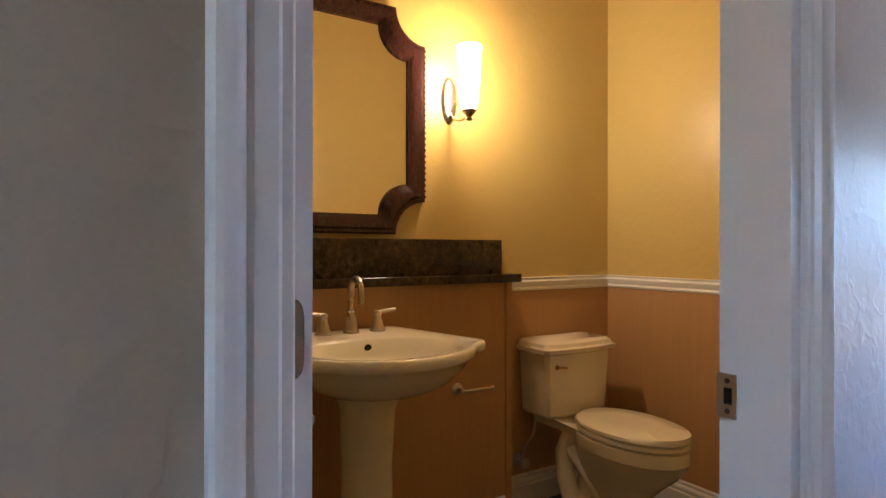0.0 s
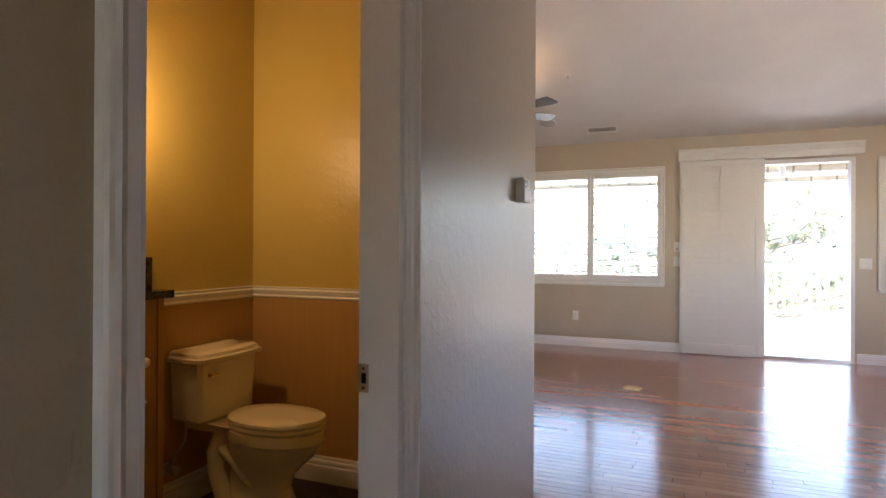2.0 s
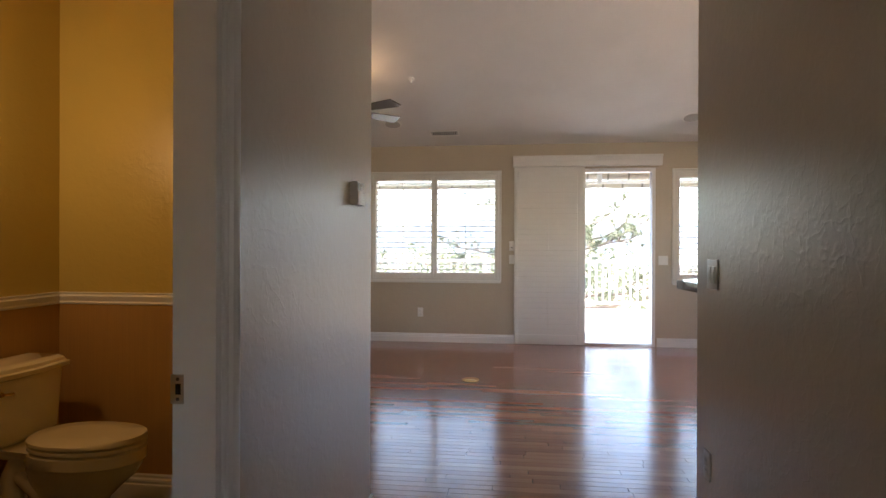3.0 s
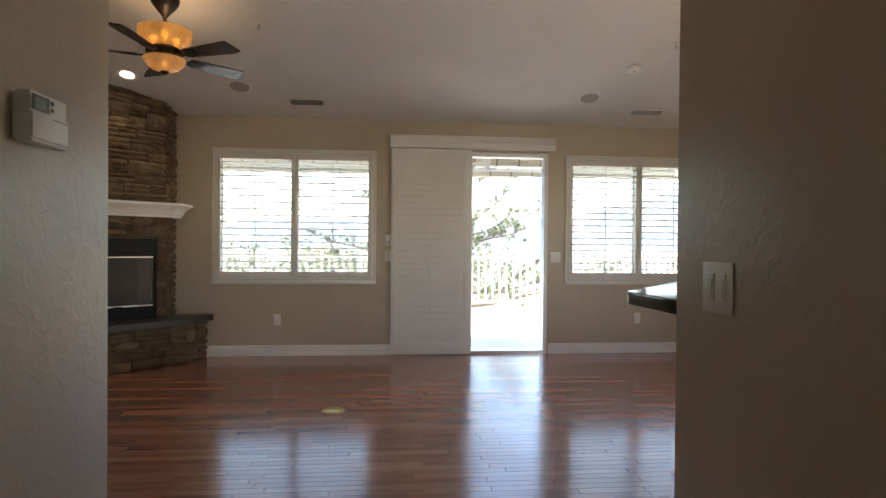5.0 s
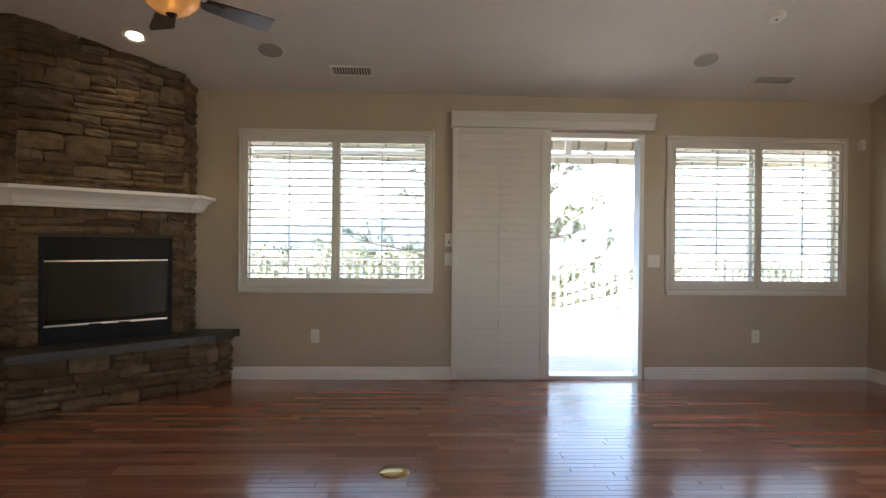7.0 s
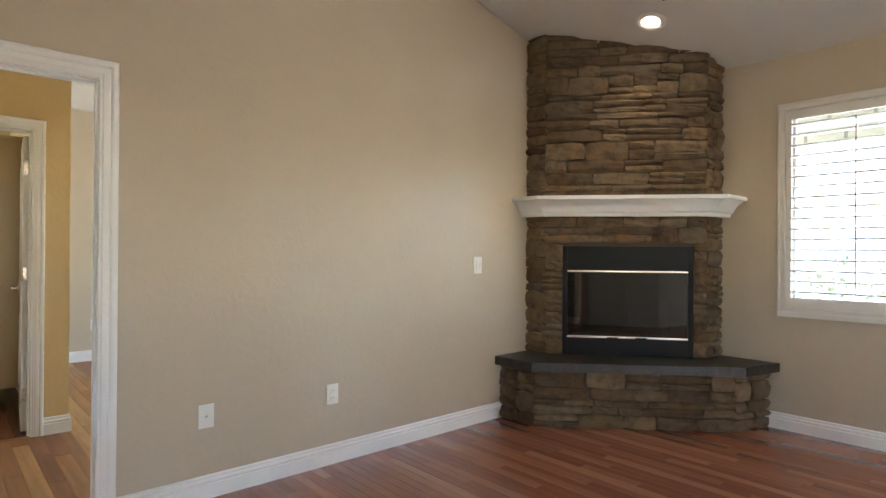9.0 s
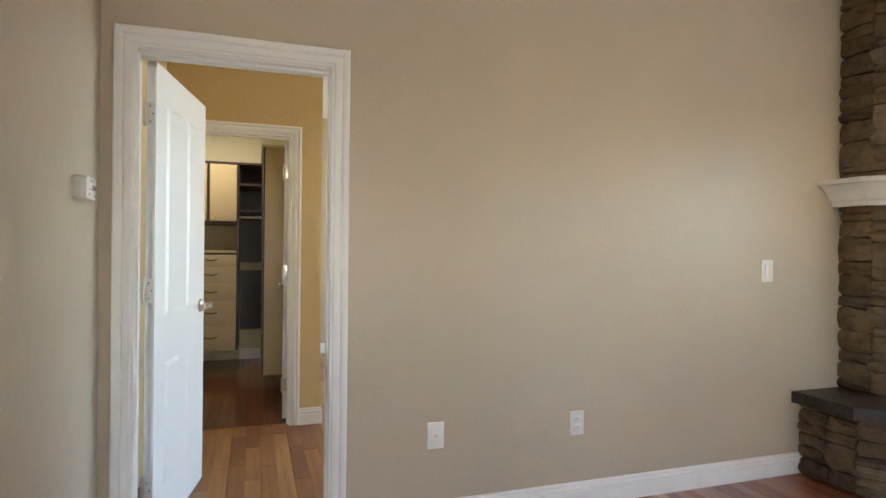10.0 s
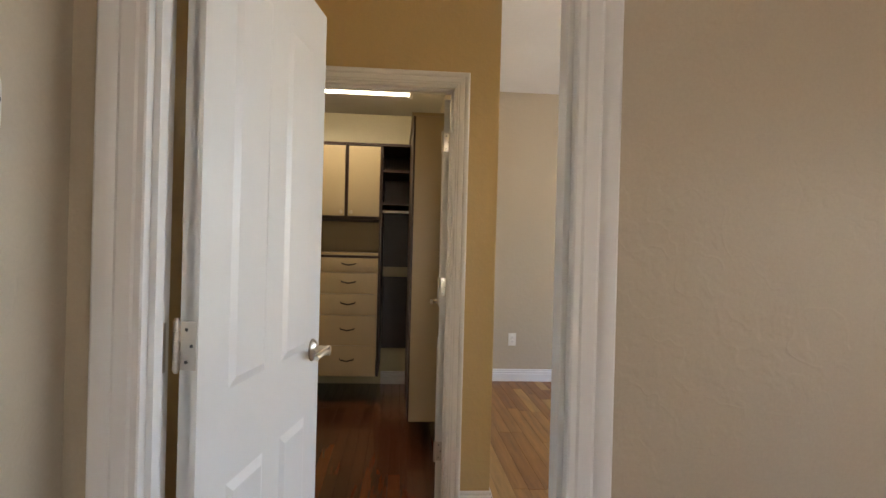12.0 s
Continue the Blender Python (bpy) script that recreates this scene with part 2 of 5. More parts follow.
def prism(outline, z0, z1, bm=None, bevel=0.0):
    """A flat outline of (x, y), raised from z0 to z1; z1 may be a function of x, y."""
    bm = bm or bmesh.new()
    top = [bm.verts.new((x, y, z1(x, y) if callable(z1) else z1)) for x, y in outline]
    low = [bm.verts.new((x, y, z0)) for x, y in outline]
    n = len(outline)
    faces = [bm.faces.new(top), bm.faces.new(low[::-1])]
    for i in range(n):
        faces.append(bm.faces.new((top[i], low[i], low[(i + 1) % n], top[(i + 1) % n])))
    bmesh.ops.recalc_face_normals(bm, faces=faces)
    if bevel:
        es = list({e for f in faces[:1] for e in f.edges})
        bmesh.ops.bevel(bm, geom=es, offset=bevel, segments=3, affect="EDGES", profile=0.6)
    return bm


def turn(profile, steps=32, bm=None, origin=(0, 0, 0), axis="z", sx=1.0, sy=1.0):
    """A turned body from (radius, height) pairs."""
    bm = bm or bmesh.new()
    rings = []
    for r, h in profile:
        ring = []
        for k in range(steps):
            a = 2 * math.pi * k / steps
            p = (r * math.cos(a) * sx, r * math.sin(a) * sy, h)
            if axis == "y":
                p = (p[0], -p[2], p[1])
            elif axis == "x":
                p = (p[2], p[0], p[1])
            ring.append(bm.verts.new(Vector(p) + Vector(origin)))
        rings.append(ring)
    fs = []
    for a, b in zip(rings, rings[1:]):
        for k in range(steps):
            fs.append(bm.faces.new((a[k], a[(k + 1) % steps], b[(k + 1) % steps], b[k])))
    fs.append(bm.faces.new(rings[0][::-1]))
    fs.append(bm.faces.new(rings[-1]))
    bmesh.ops.recalc_face_normals(bm, faces=fs)
    return bm


def loft(rings, bm=None, cap=True):
    """Skins closed rings of equal count."""
    bm = bm or bmesh.new()
    vs = [[bm.verts.new(p) for p in ring] for ring in rings]
    n = len(rings[0])
    fs = []
    for a, b in zip(vs, vs[1:]):
        for k in range(n):
            fs.append(bm.faces.new((a[k], a[(k + 1) % n], b[(k + 1) % n], b[k])))
    if cap:
        fs.append(bm.faces.new(vs[0][::-1]))
        fs.append(bm.faces.new(vs[-1]))
    bmesh.ops.recalc_face_normals(bm, faces=fs)
    return bm


def tube(points, radius, steps=10, bm=None):
    """A round rod along points; radius may be one number or one a point."""
    pts = [Vector(p) for p in points]
    rad = radius if isinstance(radius, (list, tuple)) else [radius] * len(pts)
    rings = []
    side = None
    for i, p in enumerate(pts):
        d = (pts[min(i + 1, len(pts) - 1)] - pts[max(i - 1, 0)]).normalized()
        if side is None:
            side = d.orthogonal().normalized()
        side = (side - d * side.dot(d)).normalized()
        up = d.cross(side)
        rings.append([p + (side * math.cos(a) + up * math.sin(a)) * rad[i] for a in [2 * math.pi * k / steps for k in range(steps)]])
    return loft(rings, bm)


def sweep(profile, path, bm=None, closed=False):
    """Sweeps a profile of (out, up) along plan points (x, y) with mitred corners; out is to the right of the way."""
    bm = bm or bmesh.new()
    n = len(path)
    rings = []
    for i, (x, y) in enumerate(path):
        a = Vector(path[i - 1]) if i > 0 or closed else None
        c = Vector(path[(i + 1) % n]) if i < n - 1 or closed else None
        p = Vector((x, y))
        d1 = (p - a).normalized() if a is not None else (c - p).normalized()
        d2 = (c - p).normalized() if c is not None else d1
        n1, n2 = Vector((d1.y, -d1.x)), Vector((d2.y, -d2.x))
        m = (n1 + n2).normalized()
        k = 1 / max(0.3, m.dot(n1))
        rings.append([(x + m.x * o * k, y + m.y * o * k, z) for o, z in profile])
    return loft(rings, bm)


def moulding(profile, p0, p1, bm=None, out=(0, -1, 0), up=None):
    """A straight bar of profile (across, out) from p0 to p1. up: the way across."""
    bm = bm or bmesh.new()
    p0, p1, out = Vector(p0), Vector(p1), Vector(out)
    up = Vector(up)
    return loft([[p + up * a + out * o for a, o in profile] for p in (p0, p1)], bm)


def oval(cx, cy, z, rx, front, back, n=40, power=2.0):
    """A plan ring: half width rx, reaching front towards -y and back towards +y."""
    pts = []
    for k in range(n):
        a = 2 * math.pi * k / n
        c, s = math.cos(a), math.sin(a)
        x = rx * math.copysign(abs(c) ** (2 / power), c)
        y = (back if s > 0 else front) * math.copysign(abs(s) ** (2 / power), s)
        pts.append((cx + x, cy + y, z))
    return pts


def finish(bm, smooth=None):
    bmesh.ops.remove_doubles(bm, verts=bm.verts, dist=1e-5)
    bmesh.ops.recalc_face_normals(bm, faces=bm.faces)
    if smooth is not None:
        for f in bm.faces:
            f.smooth = True
        for e in bm.edges:
            if len(e.link_faces) == 2 and e.calc_face_angle(0) > radians(smooth):
                e.smooth = False
    me = bpy.data.meshes.new("mesh")
    bm.to_mesh(me)
    bm.free()
    return me


def part(name, bm, material, parent=None, label="", smooth=30):
    me = finish(bm, smooth)
    me.name = name
    me.materials.append(material)
    ob = new(name, me)
    if parent:
        ob.parent = parent
    if label:
        ob["label"] = label
    return ob


def thing(name, label, category, place=(0, 0, 0), rz=0.0, group=""):
    ob = new(name)
    ob.empty_display_size = 0.1
    ob.matrix_world = pose(*place, 0, 0, rz)
    return tagged(ob, label, category, group)


def structure(name, bm, material, label, category, smooth=None):
    return tagged(part(name, bm, material, None, "", smooth), label, category, "", "structure")


# ---- the shell of the place ----
WX, LY, RY = 7.14, 3.23, -3.96          # window wall, left wall, right wall of the living room
HY, HR = 0.575, -0.85                   # the hall's two walls
EAVE, SLOPE = 2.555, 0.265


def ceil_z(x):
    return EAVE + SLOPE * (WX - x)


def wall(name, axis, at, thick, a0, a1, z0, z1, holes, material, label):
    """A wall in the plane axis = at, thick towards the plus side, from a0 to a1 along, with openings (a, b, low, high)."""
    bm = bmesh.new()

    def piece(a, b, lo, hi):
        if b - a < 1e-4 or hi - lo < 1e-4:
            return
        if axis == "x":
            box(bm, at, at + thick, a, b, lo, hi)
        else:
            box(bm, a, b, at, at + thick, lo, hi)
    cur = a0
    for a, b, lo, hi in sorted(holes):
        piece(cur, a, z0, z1)
        piece(a, b, z0, lo if lo > 0 else -0.02)
        piece(a, b, hi, z1)
        cur = b
    piece(cur, a1, z0, z1)
    return structure(name, bm, material, label, "wall")


W1 = (0.13, 1.74, 0.85, 2.16)
W2 = (-3.675, -2.09, 0.85, 2.16)
SLIDER = (-1.84, -0.13, 0.0, 2.24)
DOOR1 = (2.60, 3.345, 0.0, 1.945)
DOOR2 = (2.56, 3.279, 0.0, 1.962)
POCKET = (0.255, 0.945, 0.0, 2.03)

wall("wall_windows", "x", WX, 0.16, RY - 0.12, LY + 0.12, -0.05, 2.70, [W1, W2, SLIDER], M_WALL, "beige textured wall with two windows and a sliding door")
wall("wall_left", "y", LY, 0.12, 2.38, WX, -0.05, 4.0, [DOOR1], M_WALL, "beige textured wall with a doorway to the bedroom")
# both openings are out of view, added to let more daylight in
wall("wall_right", "y", RY - 0.12, 0.12, 0.4, WX, -0.05, 4.0, [(0.5, 2.6, 0.8, 2.4), (3.55, 4.2, 0.4, 2.1)], M_WALL, "beige textured side wall of the living room")
wall("wall_hall_powder", "y", HY, 0.098, -2.6, 2.285, -0.05, 2.62, [POCKET], M_WALL, "beige textured hall wall with a pocket door")
wall("wall_hall_right", "y", HR - 0.12, 0.12, -2.6, 2.33, -0.05, 2.62, [], M_WALL, "beige textured hall wall ending beside the bar")
# unseen opening, added so that daylight reaches the hall from behind
wall("wall_hall_end", "x", -2.72, 0.12, HR - 0.12, 3.35, -0.05, 2.62, [(-0.54, -0.01, 0.9, 1.64)], M_WALL, "beige wall closing the hall, with an added light opening")
# the opening is an unseen addition that brightens the right wall
wall("wall_kitchen_end", "x", 0.28, 0.12, RY, HR - 0.12, -0.05, 2.62, [(-3.7, -1.8, 1.0, 2.08)], M_WALL, "beige wall behind the bar, with an added light opening")
wall("wall_powder_right", "x", 2.325, 0.12, HY + 0.102, 2.27, -0.05, 2.62, [], M_GOLD, "golden textured wall of the powder room")
wall("wall_living_near", "x", 2.449, 0.051, 0.70, LY, -0.05, 2.62, [], M_WALL, "beige textured wall beside the hall opening")
wall("wall_powder_back", "y", 2.15, 0.12, -0.6, 2.325, -0.05, 2.62, [], M_GOLD, "golden textured back wall of the powder room")
wall("wall_powder_left", "x", -0.72, 0.12, HY + 0.102, 2.27, -0.05, 2.62, [], M_GOLD, "golden textured wall of the powder room")
wall("wall_powder_front", "y", HY + 0.098, 0.004, -0.6, 2.325, -0.05, 2.62, [POCKET], M_GOLD, "golden inner face of the powder room's door wall")
wall("wall_header", "x", 2.2, 0.1, RY, LY, 2.62, 4.0, [], M_WALL, "beige wall above the hall opening")

# bedroom lobby, walk-in closet and bedroom
wall("wall_lobby_inner", "y", LY + 0.12, 0.004, 1.8, 6.2, -0.05, 2.75, [DOOR1], M_LOBBY, "golden inner face of the bedroom lobby wall")
wall("wall_lobby_left", "x", 2.38, 0.12, 3.354, 4.86, -0.05, 2.75, [], M_LOBBY, "golden textured wall behind the open door")
wall("wall_closet", "y", 4.86, 0.115, 1.3, 3.475, -0.05, 2.75, [DOOR2], M_LOBBY, "golden textured wall with the closet doorway")
wall("wall_closet_right", "x", 3.36, 0.115, 4.975, 7.5, -0.05, 2.75, [], M_WALL, "pale wall between closet and bedroom")
M_CLOSET = plaster("closet_cream_paint", (0.70, 0.63, 0.42))
wall("wall_closet_lining", "x", 3.354, 0.006, 4.975, 7.36, -0.05, 2.53, [], M_CLOSET, "cream inner closet wall")
wall("wall_closet_back", "y", 7.36, 0.13, 1.3, 3.354, -0.05, 2.75, [], M_CLOSET, "cream back wall of the closet")
wall("wall_closet_left", "x", 1.3, 0.12, 4.975, 7.36, -0.05, 2.75, [], M_CLOSET, "cream side wall of the closet")
wall("wall_bedroom_far", "y", 7.5, 0.12, 3.36, 6.2, -0.05, 2.75, [], M_WALL, "beige far wall of the bedroom")
# large opening out of view, added to light bedroom and lobby
wall("wall_bedroom_right", "x", 6.2, 0.12, 3.354, 7.62, -0.05, 2.75, [(3.9, 7.2, 0.3, 2.45)], M_WALL, "beige bedroom wall with an added, unseen light opening")

structure("ceiling_living", loft([[(WX, y, EAVE), (2.3, y, ceil_z(2.3)), (2.3, y, ceil_z(2.3) + 0.12), (WX, y, EAVE + 0.12)] for y in (RY, LY)]), M_CEIL, "sloping white textured ceiling of the living room", "ceiling")
structure("ceiling_hall", prism([(-2.72, HR - 0.12), (0.28, HR - 0.12), (0.28, RY - 0.12), (2.2, RY - 0.12), (2.2, 3.35), (-2.72, 3.35)], 2.62, 2.72), M_CEIL, "flat white hall ceiling", "ceiling")
structure("ceiling_bedroom", boxed(3.36, 6.2, 3.354, 7.5, 2.68, 2.78), M_CEIL, "flat white bedroom ceiling", "ceiling")
structure("ceiling_lobby", boxed(2.38, 3.36, 3.354, 4.86, 2.68, 2.78), M_CEIL, "flat white lobby ceiling", "ceiling")
structure("ceiling_closet", boxed(1.42, 3.354, 4.975, 7.36, 2.385, 2.50), M_CEIL, "flat closet ceiling", "ceiling")
structure("floor_powder", boxed(-0.6, 2.325, HY + 0.103, 2.15, -0.06, 0.0), M_TILE, "dark tiled powder room floor", "floor")
floor_living = structure("floor", boxed(-2.6, WX, RY, LY, -0.08, -0.006), M_SUBFLOOR, "glossy reddish cherry strip floor", "floor")
floor_closet = structure("floor_closet", boxed(1.3, 3.36, 4.92, 7.5, -0.08, -0.006), M_SUBFLOOR, "plank floor of the closet, darkened red-brown for its shade", "floor")
floor_bed = structure("floor_bedroom", boxed(2.38, 6.2, LY + 0.004, 7.5, -0.081, -0.007), M_SUBFLOOR, "honey-brown wide plank floor", "floor")

# ---- trim ----
BASE_PROFILE = [(0.0, 0.0), (0.016, 0.0), (0.016, 0.068), (0.010, 0.071), (0.010, 0.076), (0.015, 0.080), (0.014, 0.088), (0.008, 0.094), (0.008, 0.099), (0.010, 0.103), (0.006, 0.110), (0.0, 0.112)]


def baseboard(name, path, material=None, tall=1.0):
    bm = sweep([(o, z * tall) for o, z in BASE_PROFILE], path)
    return structure(name, bm, material or M_TRIM, "white moulded baseboard along the wall", "baseboard", 25)


baseboard("baseboard_windows_left", [(WX, 1.88), (WX, -0.10)])
baseboard("baseboard_windows_right", [(WX, -1.86), (WX, RY), (0.5, RY)])
baseboard("baseboard_left", [(3.39, LY), (5.9, LY)])
baseboard("baseboard_near", [(2.5, 0.705), (2.5, LY), (2.54, LY)])
baseboard("baseboard_hall", [(1.0, HY), (2.285, HY), (2.285, HY + 0.11)])
baseboard("baseboard_hall_left", [(-2.6, HY), (0.209, HY)])
baseboard("baseboard_hall_right", [(2.33, HR - 0.1), (2.33, HR), (-2.6, HR)])
baseboard("baseboard_closet_wall", [(3.335, 4.86), (3.475, 4.86), (3.475, 7.5), (6.2, 7.5)])
baseboard("baseboard_powder", [(1.655, 2.15), (2.325, 2.15), (2.325, HY + 0.103)], None, 1.25)
baseboard("baseboard_closet", [(2.9, 7.36), (3.354, 7.36), (3.354, 5.0)])

CASING = [(0.0, 0.0), (0.0, 0.007), (0.003, 0.0095), (0.012, 0.0100), (0.016, 0.0130), (0.032, 0.0145), (0.036, 0.0145), (0.041, 0.0115), (0.046, 0.0165), (0.052, 0.0195), (0.060, 0.0205), (0.066, 0.0190), (0.070, 0.0150), (0.070, 0.0)]


def casing(name, axis, at, side, a, b, top, width=0.07, material=None, label="white moulded door casing"):
    """A door surround on the wall plane axis = at; side: the way it stands out."""
    k = width / 0.07
    prof = [(p * k, o) for p, o in CASING]
    bm = bmesh.new()

    def at_(u, z):
        return (at, u, z) if axis == "x" else (u, at, z)
    out = (side, 0, 0) if axis == "x" else (0, side, 0)
    o = Vector(out)
    along = Vector((0, 1, 0)) if axis == "x" else Vector((1, 0, 0))
    up = Vector((0, 0, 1))
    rings = []
    for u, z, d in ((a, 0, -along), (a, top, -along + up), (b, top, along + up), (b, 0, along)):
        rings.append([Vector(at_(u, z)) + d * p + o * q for p, q in prof])
    loft(rings, bm)
    return structure(name, bm, material or M_TRIM, label, "trim", 25)


def jamb(name, axis, at, thick, a, b, top, stop=True):
    """The lining of a doorway, with stops."""
    bm = bmesh.new()
    t = 0.012

    def piece(u0, u1, v0, v1, z0, z1):
        if axis == "x":
            box(bm, v0, v1, u0, u1, z0, z1)
        else:
            box(bm, u0, u1, v0, v1, z0, z1)
    piece(a, a + t, at - 0.002, at + thick + 0.002, 0, top)
    piece(b - t, b, at - 0.002, at + thick + 0.002, 0, top)
    piece(a, b, at - 0.002, at + thick + 0.002, top - t, top)
    if stop:
        piece(a + t, a + t + 0.011, at + thick * 0.30, at + thick * 0.58, 0, top - t)
        piece(b - t - 0.011, b - t, at + thick * 0.30, at + thick * 0.58, 0, top - t)
        piece(a + t, b - t, at + thick * 0.30, at + thick * 0.58, top - t - 0.011, top - t)
    return structure(name, bm, M_TRIM, "white painted door jamb", "trim", 20)


casing("casing_bedroom_door", "y", LY, -1, 2.62, 3.327, 1.938, 0.076)
jamb("jamb_bedroom_door", "y", LY, 0.124, DOOR1[0], DOOR1[1], DOOR1[3])
casing("casing_closet_door", "y", 4.86, -1, DOOR2[0], DOOR2[1], DOOR2[3], 0.058)
jamb("jamb_closet_door", "y", 4.86, 0.115, DOOR2[0], DOOR2[1], DOOR2[3])
casing("casing_powder_door", "y", HY, -1, 0.267, POCKET[1], POCKET[3], 0.057)
jamb("jamb_powder_door", "y", HY, 0.102, POCKET[0], POCKET[1], POCKET[3], False)
_bm = bmesh.new()
box(_bm, POCKET[1] - 0.024, POCKET[1] - 0.012, HY - 0.002, HY + 0.05, 0, 2.018)
structure("pocket_door_stop", _bm, M_TRIM, "white strip beside the pocket door", "trim")


# ---- windows with plantation shutters ----
def shutter_window(name, y0, y1, z0, z1, mid):
    """Casing outer edges y0 to y1, z0 to z1; two louvred panels meeting at mid."""
    w = thing(name, "white louvred plantation shutters over a double window", "window", (WX, 0, 0))
    w["kind"] = "structure"
    frame_prof = [(0.0, 0.0), (0.0, 0.018), (0.008, 0.024), (0.02, 0.020), (0.036, 0.024), (0.045, 0.030), (0.05, 0.030), (0.05, -0.02), (0.045, 0.0)]
    bm = bmesh.new()
    rings = []
    for y, z, dy, dz in ((y0, z0, 1, 1), (y0, z1, 1, -1), (y1, z1, -1, -1), (y1, z0, -1, 1), (y0, z0, 1, 1)):
        rings.append([(-q, y + dy * p, z + dz * p) for p, q in frame_prof])
    loft(rings, bm, False)
    part("window_frame", bm, M_SHUTTER, w, "", 25)
    part("window_sill", boxed(-0.04, 0.0, y0 + 0.01, y1 - 0.01, z0 - 0.012, z0 + 0.02, 0.004), M_SHUTTER, w)
    inner0, inner1 = y0 + 0.052, y1 - 0.052
    for a, b in ((inner0, mid - 0.002), (mid + 0.002, inner1)):
        bm = bmesh.new()
        st = 0.034
        box(bm, -0.022, 0.006, a, a + st, z0 + 0.052, z1 - 0.052, 0.002)
        box(bm, -0.022, 0.006, b - st, b, z0 + 0.052, z1 - 0.052, 0.002)
        box(bm, -0.021, 0.005, a + st, b - st, z1 - 0.115, z1 - 0.052, 0.002)
        box(bm, -0.021, 0.005, a + st, b - st, z0 + 0.052, z0 + 0.118, 0.002)
        panel = part("shutter_panel", bm, M_SHUTTER, w)
        lo, hi = z0 + 0.122, z1 - 0.118
        n = 17
        step = (hi - lo) / n
        lm = bmesh.new()
        prof = [(-0.032, -0.003), (-0.032, 0.003), (-0.026, 0.0055), (0.0, 0.0065), (0.026, 0.0055), (0.032, 0.003), (0.032, -0.003), (0.026, -0.0055), (0.0, -0.0065), (-0.026, -0.0055)]
        loft([[(p, yy, q) for p, q in prof] for yy in (a + st + 0.002, b - st - 0.002)], lm)
        first = part("louver", lm, M_SHUTTER, panel, "", 40)
        for k in range(n):
            ob = first if k == 0 else first.copy()
            if k:
                scene.collection.objects.link(ob)
            ob.location = (-0.008, 0, lo + (k + 0.5) * step)
            ob.rotation_euler = (0, radians(4), 0)
        part("tilt_rod", boxed(-0.054, -0.044, (a + b) / 2 - 0.0042, (a + b) / 2 + 0.0042, lo + 0.03, hi - 0.02, 0.002), M_SHUTTER, panel)
        for zz in (z0 + 0.25, z1 - 0.25):
            edge = a if abs(a - inner0) < 1e-6 else b
            part("hinge", boxed(-0.028, -0.020, edge - 0.006, edge + 0.006, zz - 0.03, zz + 0.03, 0.002), M_SHUTTER, panel)
    sash = bmesh.new()
    for a, b in ((y0 + 0.05, mid), (mid, y1 - 0.05)):
        for c0, c1, d0, d1 in ((a, a + 0.035, z0 + 0.05, z1 - 0.05), (b - 0.035, b, z0 + 0.05, z1 - 0.05), (a, b, z0 + 0.05, z0 + 0.085), (a, b, z1 - 0.085, z1 - 0.05)):
            box(sash, 0.075, 0.11, c0, c1, d0, d1)
    part("sash", sash, M_TRIM, w)
    for a, b in ((y0 + 0.085, mid - 0.035), (mid + 0.035, y1 - 0.085)):
        g = part("pane", boxed(0.090, 0.094, a, b, z0 + 0.085, z1 - 0.085), M_GLASS, w)
        g.visible_shadow = False
    return w


shutter_window("window_1", 0.07, 1.80, 0.787, 2.222, 0.943)
shutter_window("window_2", -3.734, -2.038, 0.787, 2.222, -2.893)


def sliding_door():
    d = thing("sliding_door_1", "open sliding glass door with white frame onto the deck", "door", (WX, 0, 0))
    d["kind"] = "structure"
    y0, y1, top = SLIDER[0], SLIDER[1], 2.235
    bm = bmesh.new()
    box(bm, -0.004, 0.14, y0, y0 + 0.04, 0.0, top)
    box(bm, -0.004, 0.14, y1 - 0.04, y1, 0.0, top)
    box(bm, -0.004, 0.14, y0 + 0.04, y1 - 0.04, top - 0.045, top)
    part("door_frame", bm, M_TRIM, d)
    part("threshold", boxed(-0.012, 0.17, y0 + 0.04, y1 - 0.04, -0.004, 0.035, 0.004), M_STEEL, d, "metal sill track")
    for name, a, b, x in (("fixed_panel", -1.0, y1 - 0.04, 0.09),):
        bm = bmesh.new()
        box(bm, x, x + 0.03, a, a + 0.03, 0.036, top - 0.046, 0.002)
        box(bm, x, x + 0.03, b - 0.03, b, 0.036, top - 0.046, 0.002)
        box(bm, x, x + 0.03, a + 0.03, b - 0.03, top - 0.085, top - 0.046, 0.002)
        box(bm, x, x + 0.03, a + 0.03, b - 0.03, 0.036, 0.066, 0.002)
        p = part(name, bm, M_TRIM, d)
        g = part("pane", boxed(x + 0.013, x + 0.017, a + 0.03, b - 0.03, 0.066, top - 0.085), M_GLASS, p)
        g.visible_shadow = False
    return d


sliding_door()


